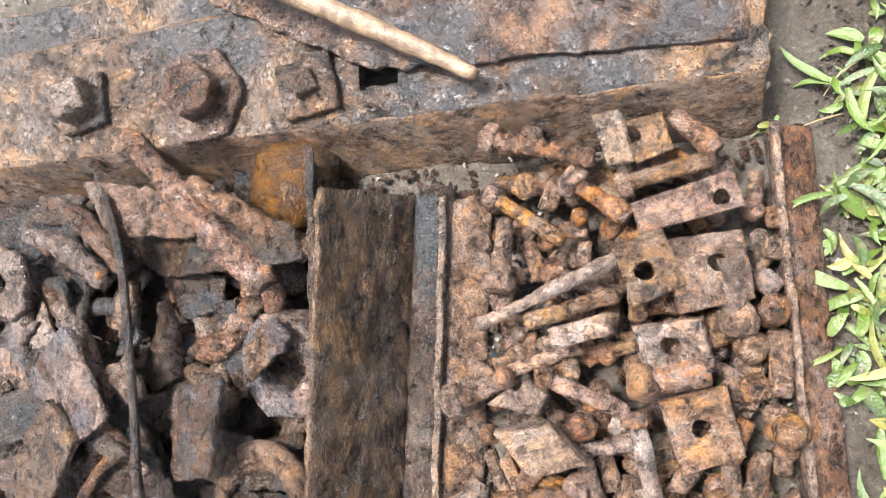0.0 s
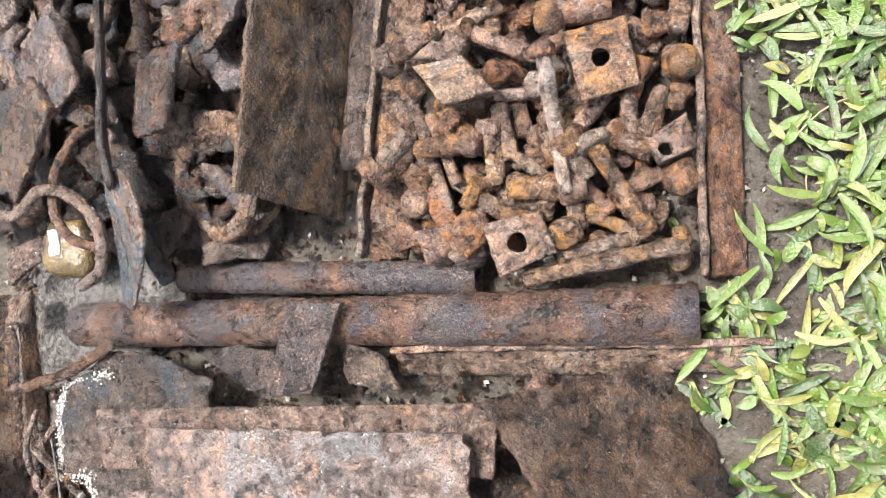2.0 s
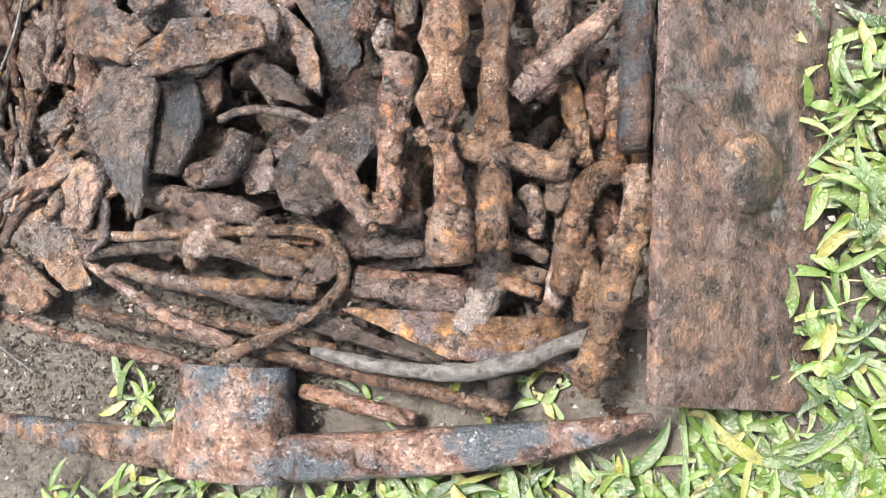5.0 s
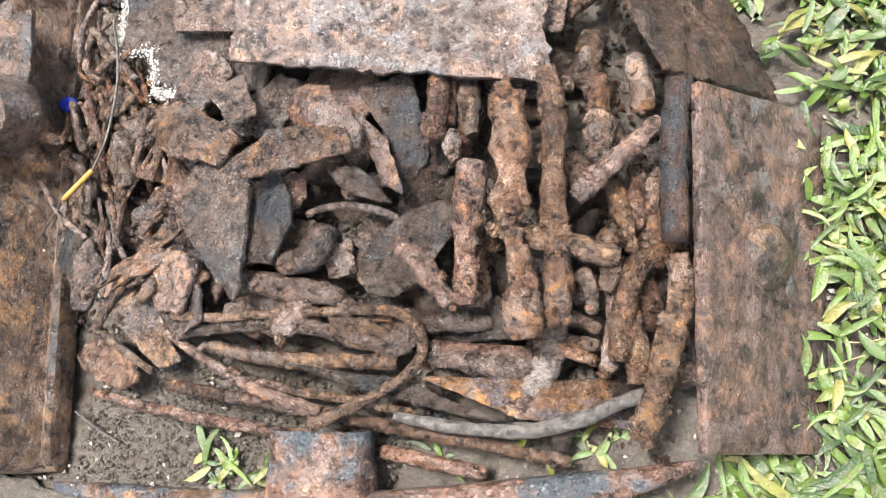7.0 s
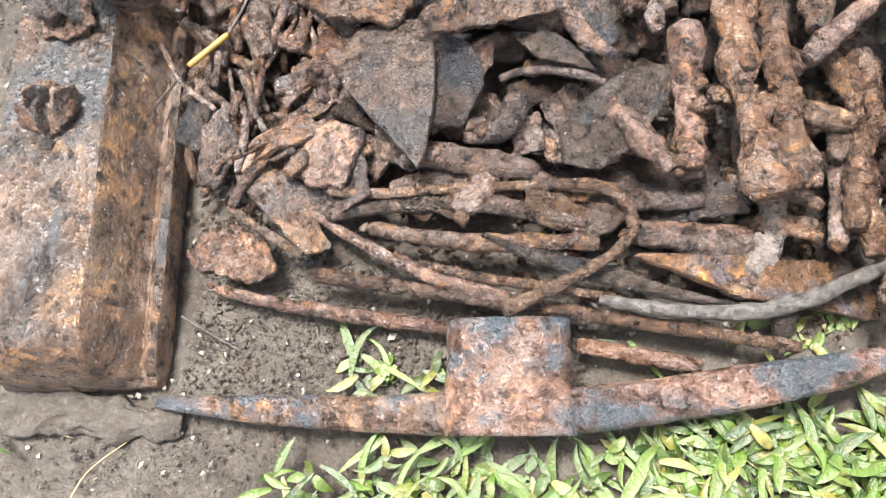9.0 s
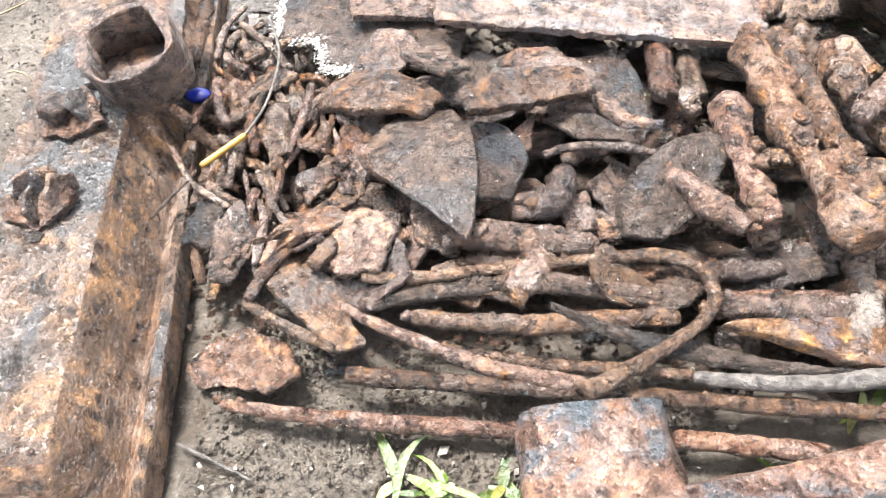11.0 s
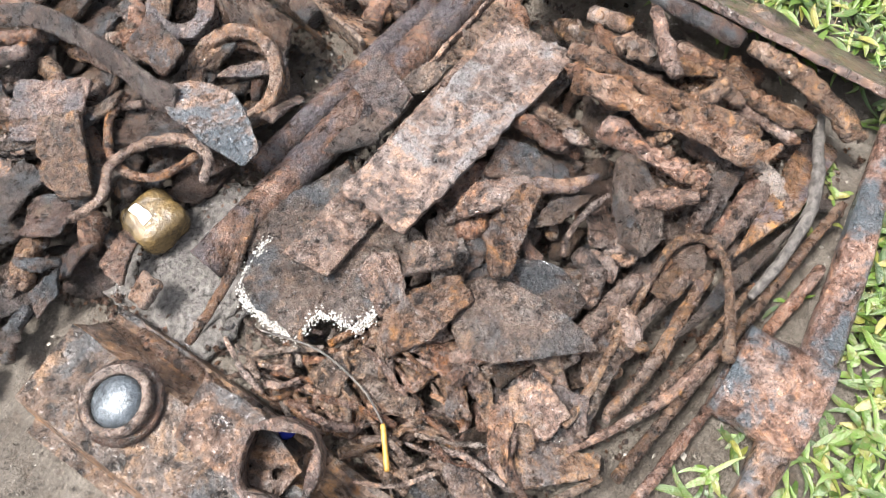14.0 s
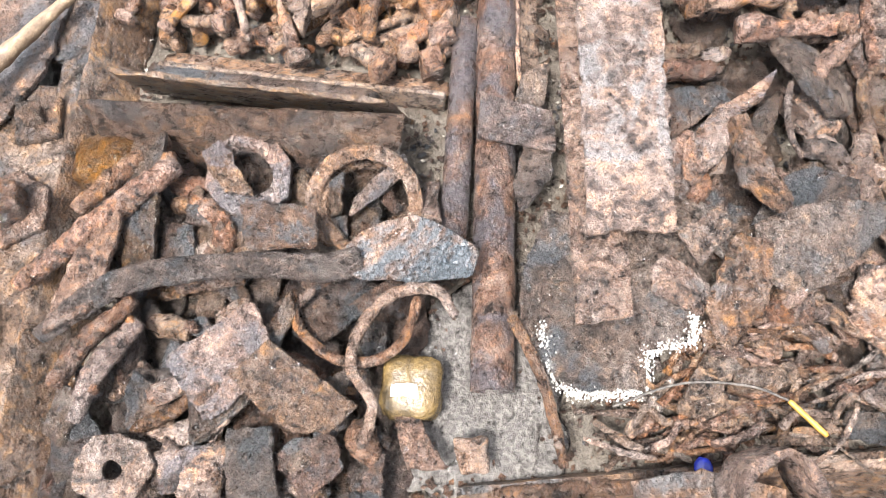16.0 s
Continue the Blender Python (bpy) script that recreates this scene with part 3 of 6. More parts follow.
def clip_plate(corners, thick, hole_at, r):
    """A rail clip plate: a small thick plate with a bolt hole."""
    c = [Vector(p) for p in corners]
    mid = sum(c, Vector()) / len(c)
    x = (c[1] - c[0]).normalized()
    z = x.cross(c[-1] - c[0]).normalized()
    z = z if z.z > 0 else -z
    y = z.cross(x)
    flat = [((p - mid).dot(x), (p - mid).dot(y)) for p in c]
    if sum(p[0] * q[1] - q[0] * p[1] for p, q in zip(flat, flat[1:] + flat[:1])) < 0:
        flat = flat[::-1]
    h = Vector(hole_at) - mid
    v, f = slab(flat, thick, hole=r, hole_at=(h.dot(x), h.dot(y)) if r else (0, 0), jag=0.0012, rough=0.0012, chamfer=0.2, step=0.005)
    ob = new("clip_plate", mesh_of("clip_plate", v, f, RUST_BOLT))
    ob.matrix_world = Matrix.Translation(mid) @ Matrix((x, y, z)).transposed().to_4x4()
    return tagged(ob, "small thick rusted plate with a round bolt hole" if r else "small solid block of rusted iron", "plate" if r else "block", "clip plates in the bay")


HARD = {"branch": BARK, "rod": RUST_BROWN, "hoop": RUST_BROWN, "wire_hook": RUST_BROWN, "bolt": RUST_BROWN, "round_bar": RUST_DARK, "strip": RUST_DARK}


def crust_on(pts, radii, share, seed, origin):
    """Lumps of rust grown on to a bar."""
    rnd = random.Random(seed)
    line = path_of(pts, 0.004)
    r0 = sum(radii) / len(radii)
    verts, faces = [], []
    for _ in range(max(2, int(share * len(line) * 0.4))):
        p = rnd.choice(line)
        r = r0 * rnd.uniform(0.35, 0.75)
        v, f = lump(r, (1.2, 1, 0.8), 0.4, 5)
        m = Euler((rnd.uniform(0, 6), rnd.uniform(0, 6), rnd.uniform(0, 6))).to_matrix()
        off = p - Vector(origin) + Vector((rnd.uniform(-1, 1), rnd.uniform(-1, 1), rnd.uniform(-0.1, 1))).normalized() * r0 * 0.75
        o = len(verts)
        verts += [tuple(m @ Vector(q) + off) for q in v]
        faces += [tuple(i + o for i in t) for t in f]
    return verts, faces


def rusty_bar(name, label, pts, radii, mat=None):
    if len(label.split()) < 4:
        label += " lying in the heap"
    mat = mat or HARD.get(name, RUST_SHARD if name == "shard" else RUST_BROWN)
    caked = name in ("spike", "bolt", "lump")
    root = thing(name, pts[0], label, name.replace("_", " "), {"spike": "spikes in the heap", "rod": "loose rods"}.get(name, ""))
    link("shaft", mesh_of("shaft", *tube(pts, radii, seg=14, lump=0.3 if caked else 0.2, origin=pts[0], scale=85), mat), root)
    if name not in ("branch", "round_bar", "strip"):
        link("rust_crust", mesh_of("rust_crust", *crust_on(pts, radii, 1.0 if caked else 0.5, SEED[0], pts[0]), mat), root)["kind"] = "stuff"
    return root


def shard(name, label, corners, thick, mat=None):
    """A ragged piece of rusted sheet or casing, bowed a little."""
    k = SEED[0]
    deep = mat
    if len(label.split()) < 4:
        label += " lying in the heap"
    mat = RUST_SHARD if name == "shard" else (RUST_BROWN, RUST_DARK, RUST_RED, RUST_DARK)[k % 4]
    if "dark" in label or "grey" in label:
        mat = RUST_DARK
    if "reddish" in label or "red " in label or "orange" in label:
        mat = RUST_RED
    mat = deep or mat
    worn = []
    for p, q in zip(corners, corners[1:] + corners[:1]):
        worn += [tuple(Vector(p).lerp(Vector(q), 0.07)), tuple(Vector(p).lerp(Vector(q), 0.93))]
    corners = worn
    bow = (2.0 + (k * 7 % 5) * 1.1) * (1 if name == "shard" else 0.3) * (-1 if k % 2 else 1)
    return plate_thing(name, corners, thick, mat, label, name, jag=0.0034, rough=0.0018, bend=(bow, bow * 0.4), step=0.004, chamfer=0.2,
                       group="shards in the heap" if name == "shard" else "")


# ---------------------------------------------------------------- the bay of bolts
bolt((-0.085, 0.130, 0.052), (-0.007, 0.107, 0.058), 0.0081, "hexthread")
bolt((0.050, 0.138, 0.040), (0.078, 0.107, 0.050), 0.0094, "none")
bolt((0.013, 0.088, 0.049), (0.076, 0.102, 0.051), 0.0072, "square")
bolt((-0.024, 0.093, 0.046), (0.015, 0.062, 0.054), 0.0086, "hex")
bolt((-0.087, 0.087, 0.040), (-0.033, 0.048, 0.050), 0.0072, "hex")
bolt((-0.040, 0.098, 0.029), (-0.047, 0.075, 0.031), 0.0091, "none")
bolt((-0.083, 0.019, 0.050), (-0.078, 0.068, 0.040), 0.0086, "hex")
bolt((-0.021, 0.067, 0.039), (-0.033, 0.062, 0.031), 0.0072, "nut")
bolt((0.001, 0.057, 0.038), (-0.011, 0.047, 0.032), 0.0077, "nut")
bolt((0.014, 0.037, 0.052), (-0.098, -0.013, 0.058), 0.0064, "none", RUST_PALE)
bolt((0.005, 0.009, 0.048), (-0.064, -0.012, 0.048), 0.0072, "none")
bolt((0.085, -0.012, 0.052), (0.082, 0.031, 0.058), 0.0112, "round")
bolt((0.000, -0.013, 0.056), (-0.043, -0.023, 0.064), 0.0080, "bar")
bolt((-0.120, -0.071, 0.045), (-0.076, -0.051, 0.055), 0.0095, "hex")
bolt((-0.081, -0.049, 0.032), (-0.023, -0.031, 0.038), 0.0063, "none")
bolt((0.020, -0.055, 0.067), (0.064, -0.047, 0.057), 0.0102, "round")
bolt((-0.050, -0.053, 0.049), (0.009, -0.078, 0.041), 0.0067, "hex")
bolt((0.015, -0.079, 0.064), (0.034, -0.186, 0.056), 0.0068, "hex", RUST_PALE)
bolt((-0.095, -0.096, 0.044), (-0.074, -0.092, 0.036), 0.0081, "nut")
bolt((-0.100, -0.111, 0.026), (-0.066, -0.199, 0.034), 0.0052, "bar")
bolt((-0.086, -0.115, 0.033), (-0.059, -0.175, 0.037), 0.0049, "bar")
bolt((-0.065, -0.125, 0.037), (-0.039, -0.140, 0.033), 0.0099, "hex")
bolt((-0.024, -0.112, 0.043), (-0.014, -0.156, 0.037), 0.0067, "bar")
bolt((-0.014, -0.151, 0.039), (0.017, -0.173, 0.031), 0.0056, "none")
bolt((-0.028, -0.106, 0.043), (0.015, -0.101, 0.033), 0.0068, "none")
bolt((-0.012, -0.062, 0.040), (-0.004, -0.055, 0.050), 0.0081, "nut")
bolt((-0.025, -0.088, 0.046), (-0.014, -0.079, 0.044), 0.0108, "nut")
bolt((0.048, -0.115, 0.037), (0.035, -0.144, 0.033), 0.0068, "none")
bolt((0.075, -0.106, 0.035), (0.080, -0.146, 0.035), 0.0072, "none")
bolt((0.097, -0.111, 0.026), (0.092, -0.141, 0.034), 0.0072, "bar")
bolt((0.111, -0.115, 0.030), (0.108, -0.135, 0.030), 0.0068, "nut")
bolt((0.116, -0.022, 0.030), (0.111, -0.066, 0.040), 0.0077, "bar")
bolt((-0.052, -0.083, 0.030), (-0.008, -0.092, 0.020), 0.0063, "none")
bolt((0.031, -0.147, 0.049), (0.047, -0.173, 0.041), 0.0112, "hex")
bolt((0.051, -0.147, 0.051), (0.095, -0.216, 0.049), 0.0072, "bighex")
bolt((0.067, -0.141, 0.038), (0.095, -0.156, 0.042), 0.0086, "round")
bolt((-0.128, -0.166, 0.050), (-0.103, -0.133, 0.040), 0.0106, "hex")
bolt((-0.046, -0.143, 0.046), (-0.093, -0.147, 0.044), 0.0099, "round")
bolt((-0.029, -0.131, 0.045), (-0.026, -0.176, 0.035), 0.0081, "square")
bolt((-0.040, -0.185, 0.054), (0.000, -0.207, 0.046), 0.0086, "hex")
bolt((0.036, -0.179, 0.040), (-0.015, -0.178, 0.040), 0.0117, "round")
bolt((0.024, -0.233, 0.034), (0.079, -0.218, 0.036), 0.0054, "bar")
bolt((0.000, -0.251, 0.041), (0.121, -0.222, 0.039), 0.0086, "none")
bolt((0.119, -0.225, 0.039), (0.114, -0.209, 0.041), 0.0077, "none")
bolt((0.073, -0.126, 0.031), (0.088, -0.082, 0.039), 0.0068, "none")
bolt((0.100, -0.104, 0.033), (0.087, -0.145, 0.037), 0.0077, "none")
bolt((0.040, -0.132, 0.039), (0.062, -0.101, 0.031), 0.0081, "none")
bolt((-0.088, -0.176, 0.025), (-0.062, -0.214, 0.035), 0.0090, "bar")
bolt((-0.096, -0.171, 0.030), (-0.095, -0.152, 0.040), 0.0124, "nut")
bolt((0.112, -0.020, 0.037), (0.113, -0.052, 0.033), 0.0077, "bar")
bolt((-0.013, -0.104, 0.027), (-0.005, -0.137, 0.033), 0.0081, "none")
bolt((-0.005, -0.132, 0.030), (0.047, -0.150, 0.030), 0.0068, "none")
bolt((0.043, -0.198, 0.025), (0.080, -0.212, 0.025), 0.0068, "none")
bolt((-0.076, -0.070, 0.038), (-0.113, -0.037, 0.042), 0.0067, "none")
knob((0.100, 0.066, 0.031), 0.0084)
knob((0.116, 0.060, 0.026), 0.0077)
knob((0.104, 0.046, 0.031), 0.0061)
knob((0.114, 0.038, 0.031), 0.0089)
knob((0.107, 0.014, 0.031), 0.0088)
knob((0.110, -0.005, 0.041), 0.0107)
knob((0.075, -0.012, 0.036), 0.0084)
knob((0.076, -0.021, 0.026), 0.0089)
knob((0.094, -0.031, 0.041), 0.0118)
knob((0.081, -0.061, 0.036), 0.0087)
knob((0.095, -0.059, 0.041), 0.0091)
knob((0.116, -0.089, 0.041), 0.0122)
knob((-0.057, 0.132, 0.036), 0.0094)
knob((-0.064, 0.095, 0.026), 0.0091)
knob((0.115, -0.173, 0.036), 0.0137)
knob((0.032, -0.215, 0.044), 0.0122)
knob((-0.048, -0.228, 0.036), 0.0144)
knob((0.112, -0.086, 0.031), 0.0138)
knob((0.087, -0.063, 0.031), 0.0100)
knob((0.072, -0.020, 0.036), 0.0108)
knob((-0.097, -0.190, 0.031), 0.0127)
knob((0.007, -0.137, 0.026), 0.0112)
clip_plate([(-0.007, 0.140, 0.054), (0.014, 0.141, 0.059), (0.022, 0.103, 0.056), (0.004, 0.100, 0.051)], 0.012, (-0.001, 0.122, 0.055), 0.0000)
clip_plate([(0.014, 0.133, 0.052), (0.042, 0.138, 0.052), (0.049, 0.111, 0.048), (0.022, 0.102, 0.048)], 0.012, (0.020, 0.123, 0.050), 0.0063)
clip_plate([(0.017, 0.073, 0.052), (0.087, 0.092, 0.060), (0.094, 0.066, 0.057), (0.024, 0.051, 0.051)], 0.018, (0.079, 0.073, 0.055), 0.0056)
clip_plate([(0.002, 0.041, 0.065), (0.038, 0.054, 0.061), (0.052, 0.013, 0.065), (0.017, -0.002, 0.069)], 0.009, (0.025, 0.023, 0.065), 0.0068)
clip_plate([(0.036, 0.044, 0.057), (0.090, 0.050, 0.052), (0.097, 0.002, 0.053), (0.047, -0.007, 0.058)], 0.018, (0.073, 0.028, 0.055), 0.0064)
clip_plate([(0.015, -0.015, 0.052), (0.062, -0.009, 0.063), (0.069, -0.043, 0.058), (0.023, -0.049, 0.047)], 0.009, (0.041, -0.029, 0.055), 0.0072)
clip_plate([(0.031, -0.067, 0.064), (0.075, -0.055, 0.056), (0.086, -0.105, 0.047), (0.044, -0.117, 0.054)], 0.009, (0.057, -0.085, 0.055), 0.0068)
clip_plate([(-0.094, -0.073, 0.047), (-0.064, -0.053, 0.049), (-0.046, -0.064, 0.052), (-0.055, -0.080, 0.052)], 0.015, (-0.071, -0.057, 0.050), 0.0054)
clip_plate([(-0.084, -0.088, 0.075), (-0.045, -0.081, 0.071), (-0.019, -0.109, 0.065), (-0.058, -0.119, 0.069)], 0.020, (-0.054, -0.099, 0.070), 0.0000)
clip_plate([(-0.031, -0.210, 0.055), (0.013, -0.198, 0.048), (0.026, -0.230, 0.046), (-0.017, -0.250, 0.051)], 0.015, (-0.004, -0.223, 0.050), 0.0077)
clip_plate([(0.090, -0.148, 0.049), (0.117, -0.127, 0.041), (0.125, -0.153, 0.041), (0.101, -0.165, 0.048)], 0.015, (0.103, -0.155, 0.045), 0.0056)
clip_plate([(-0.093, -0.216, 0.030), (-0.070, -0.212, 0.033), (-0.055, -0.232, 0.039), (-0.078, -0.243, 0.038)], 0.025, (-0.075, -0.227, 0.035), 0.0000)
clip_plate([(-0.037, -0.192, 0.037), (-0.024, -0.217, 0.038), (-0.045, -0.238, 0.042), (-0.071, -0.215, 0.043)], 0.030, (-0.050, -0.213, 0.040), 0.0000)
clip_plate([(-0.100, -0.201, 0.028), (-0.088, -0.222, 0.025), (-0.116, -0.231, 0.022), (-0.125, -0.210, 0.025)], 0.030, (-0.108, -0.214, 0.025), 0.0000)


# ---------------------------------------------------------------- the heaps of spikes, shards, rods and scrap
rusty_bar("spike", "spike with thick lumps of rust", [(-0.055, -0.479, 0.085), (-0.043, -0.522, 0.085), (-0.038, -0.565, 0.085), (-0.035, -0.584, 0.085), (-0.020, -0.632, 0.085), (-0.008, -0.675, 0.085)], [0.0200, 0.0131, 0.0173, 0.0104, 0.0173, 0.0083, 0.0086, 0.0117, 0.0180, 0.0145])
rusty_bar("spike", "long straight rust-caked spike", [(-0.025, -0.447, 0.075), (-0.013, -0.494, 0.075), (-0.005, -0.553, 0.075), (0.007, -0.610, 0.075), (0.014, -0.658, 0.075)], [0.0095, 0.0110, 0.0095, 0.0110, 0.0088, 0.0125, 0.0103])
rusty_bar("bolt", "ball-headed rust-caked bolt", [(0.018, -0.493, 0.070), (0.020, -0.485, 0.070), (0.029, -0.507, 0.070), (0.026, -0.523, 0.070)], [0.0102, 0.0136, 0.0150, 0.0089, 0.0082])
rusty_bar("bolt", "short rust-caked bolt", [(0.021, -0.452, 0.060), (0.022, -0.472, 0.060), (0.023, -0.488, 0.060)], [0.0080, 0.0108, 0.0094])
rusty_bar("spike", "spike lying across the others", [(0.014, -0.558, 0.085), (0.043, -0.522, 0.085), (0.072, -0.488, 0.085)], [0.0083, 0.0095, 0.0083, 0.0076])
rusty_bar("spike", "tapered rust-caked spike", [(0.039, -0.534, 0.060), (0.052, -0.560, 0.060), (0.066, -0.593, 0.060)], [0.0069, 0.0090, 0.0062, 0.0041])
rusty_bar("spike", "short rusty spike", [(0.058, -0.517, 0.050), (0.061, -0.544, 0.050), (0.064, -0.572, 0.050)], [0.0073, 0.0081, 0.0073])
rusty_bar("spike", "short rusty spike", [(0.073, -0.527, 0.050), (0.076, -0.554, 0.050), (0.083, -0.584, 0.050)], [0.0058, 0.0071, 0.0058])
rusty_bar("bolt", "thick-headed rust-caked bolt", [(-0.075, -0.535, 0.075), (-0.074, -0.556, 0.075), (-0.072, -0.592, 0.075), (-0.061, -0.655, 0.075)], [0.0161, 0.0147, 0.0103, 0.0095, 0.0103, 0.0088])
rusty_bar("bolt", "short rust-caked bolt", [(-0.116, -0.449, 0.050), (-0.114, -0.475, 0.050), (-0.113, -0.498, 0.050)], [0.0123, 0.0107, 0.0123])
rusty_bar("spike", "crossbar with a bent end caked in rust", [(-0.055, -0.588, 0.070), (-0.015, -0.591, 0.070), (0.038, -0.597, 0.070), (0.055, -0.598, 0.070)], [0.0083, 0.0096, 0.0090, 0.0103])
rusty_bar("spike", "bent stub of a spike", [(0.050, -0.596, 0.060), (0.049, -0.611, 0.060), (0.047, -0.627, 0.060)], [0.0095, 0.0088, 0.0073])
rusty_bar("bolt", "short rusty bolt", [(-0.064, -0.603, 0.050), (-0.059, -0.631, 0.050), (-0.055, -0.654, 0.050)], [0.0093, 0.0093, 0.0117])
rusty_bar("spike", "thin rusty spike", [(0.024, -0.611, 0.050), (0.035, -0.625, 0.050), (0.038, -0.646, 0.050)], [0.0067, 0.0074, 0.0052])
rusty_bar("spike", "bent rust-caked spike", [(0.085, -0.591, 0.060), (0.069, -0.604, 0.060), (0.064, -0.635, 0.060), (0.064, -0.681, 0.060)], [0.0103, 0.0090, 0.0096, 0.0083])
rusty_bar("round_bar", "round rusty bar along the plate edge", [(0.082, -0.452, 0.094), (0.083, -0.497, 0.092), (0.088, -0.54, 0.09), (0.094, -0.585, 0.088)], [0.0105, 0.0098, 0.0105, 0.0098])
rusty_bar("spike", "lumpy rusty bar below the plate edge", [(0.098, -0.592, 0.082), (0.103, -0.622, 0.08), (0.1, -0.658, 0.08), (0.094, -0.711, 0.07), (0.088, -0.735, 0.06)], [0.0084, 0.0103, 0.0112, 0.0109, 0.0119])
rusty_bar("rod", "short rusty rod", [(-0.098, -0.697, 0.035), (-0.049, -0.694, 0.035), (0.001, -0.689, 0.035)], [0.0094, 0.0102, 0.0094])
rusty_bar("rod", "dark smooth rod", [(-0.012, -0.679, 0.030), (0.015, -0.671, 0.030), (0.048, -0.670, 0.030)], [0.0059, 0.0066, 0.0059])
rusty_bar("rod", "short rusty rod", [(-0.103, -0.676, 0.040), (-0.071, -0.668, 0.040), (-0.043, -0.665, 0.040)], [0.0074, 0.0089, 0.0067])
rusty_bar("rod", "short bent rod", [(0.003, -0.647, 0.040), (0.029, -0.652, 0.040), (0.047, -0.658, 0.040)], [0.0063, 0.0063, 0.0049])
rusty_bar("shard", "curved lump of rusted casing", [(-0.239, -0.643, 0.060), (-0.206, -0.630, 0.060), (-0.199, -0.602, 0.060)], [0.0099, 0.0123, 0.0107])
rusty_bar("spike", "lumpy rusty bar", [(-0.282, -0.661, 0.050), (-0.231, -0.661, 0.050), (-0.175, -0.665, 0.050)], [0.0110, 0.0127, 0.0093])
rusty_bar("bolt", "rusty bolt lying on a shard", [(-0.126, -0.609, 0.070), (-0.104, -0.630, 0.070), (-0.076, -0.656, 0.070)], [0.0110, 0.0095, 0.0081])
rusty_bar("rim", "curved rim of rusted casing", [(-0.216, -0.597, 0.070), (-0.196, -0.587, 0.070), (-0.163, -0.584, 0.070), (-0.133, -0.589, 0.070)], [0.0033, 0.0033, 0.0037, 0.0033])
rusty_bar("spike", "short rusty spike", [(-0.099, -0.504, 0.060), (-0.099, -0.521, 0.060), (-0.092, -0.531, 0.060)], [0.0062, 0.0078, 0.0055])
rusty_bar("bolt", "rusty bolt under the plate", [(-0.094, -0.451, 0.050), (-0.092, -0.477, 0.050), (-0.085, -0.498, 0.050)], [0.0086, 0.0101, 0.0078])
rusty_bar("bolt", "small rusty bolt under the plate", [(-0.120, -0.453, 0.060), (-0.118, -0.480, 0.060), (-0.117, -0.516, 0.060)], [0.0109, 0.0100, 0.0109])
rusty_bar("bolt", "small rusty bolt", [(-0.093, -0.469, 0.050), (-0.091, -0.489, 0.050), (-0.085, -0.505, 0.050)], [0.0076, 0.0086, 0.0076])
rusty_bar("bolt", "rusty bolt", [(-0.003, -0.414, 0.055), (0.010, -0.421, 0.055), (0.000, -0.452, 0.055)], [0.0109, 0.0118, 0.0100])
rusty_bar("bolt", "rusty bolt", [(0.006, -0.442, 0.055), (0.020, -0.461, 0.055), (0.018, -0.481, 0.055)], [0.0109, 0.0100, 0.0091])
rusty_bar("bolt", "rusty bolt", [(0.044, -0.421, 0.050), (0.058, -0.456, 0.050), (0.052, -0.471, 0.050)], [0.0086, 0.0103, 0.0086])
rusty_bar("lump", "lump of rusted iron", [(0.075, -0.515, 0.035), (0.078, -0.544, 0.035), (0.078, -0.578, 0.035)], [0.0129, 0.0146, 0.0129])
rusty_bar("bolt", "short rusty bolt", [(0.065, -0.634, 0.050), (0.075, -0.660, 0.050), (0.082, -0.696, 0.050)], [0.0090, 0.0106, 0.0090])
rusty_bar("bolt", "short rusty bolt", [(0.052, -0.617, 0.045), (0.058, -0.644, 0.045), (0.057, -0.691, 0.045)], [0.0081, 0.0081, 0.0081])
rusty_bar("hoop", "bent hoop of rusty wire lying over rods", [(-0.339, -0.703, 0.050), (-0.290, -0.698, 0.050), (-0.241, -0.687, 0.050), (-0.184, -0.676, 0.050), (-0.131, -0.668, 0.050), (-0.106, -0.678, 0.050), (-0.098, -0.700, 0.050), (-0.114, -0.725, 0.050), (-0.152, -0.755, 0.050), (-0.188, -0.778, 0.050)], [0.0041, 0.0045, 0.0041, 0.0045, 0.0041, 0.0049, 0.0053, 0.0049, 0.0045, 0.0053, 0.0066])
rusty_bar("rod", "thick rusty rod inside the hoop", [(-0.337, -0.721, 0.042), (-0.294, -0.707, 0.042), (-0.244, -0.696, 0.042), (-0.203, -0.695, 0.042), (-0.158, -0.699, 0.042), (-0.122, -0.704, 0.042)], [0.0050, 0.0062, 0.0069, 0.0062, 0.0046, 0.0039])
rusty_bar("rod", "thick rusty rod inside the hoop", [(-0.302, -0.726, 0.040), (-0.253, -0.727, 0.040), (-0.213, -0.725, 0.040), (-0.164, -0.717, 0.040), (-0.121, -0.712, 0.040)], [0.0058, 0.0066, 0.0074, 0.0066, 0.0058])
rusty_bar("rod", "thin rusty rod", [(-0.353, -0.718, 0.035), (-0.307, -0.738, 0.035), (-0.249, -0.757, 0.035), (-0.184, -0.766, 0.035)], [0.0041, 0.0049, 0.0058, 0.0058])
rusty_bar("rod", "long straight rusty rod", [(-0.342, -0.768, 0.030), (-0.274, -0.768, 0.030), (-0.197, -0.768, 0.030), (-0.118, -0.768, 0.030), (-0.032, -0.768, 0.030), (0.038, -0.769, 0.030)], [0.0065, 0.0057, 0.0061, 0.0057, 0.0057, 0.0049])
rusty_bar("rod", "muddy grey rod pressed into the soil", [(-0.424, -0.790, 0.018), (-0.365, -0.794, 0.018), (-0.294, -0.794, 0.018), (-0.225, -0.793, 0.018)], [0.0037, 0.0057, 0.0061, 0.0057])
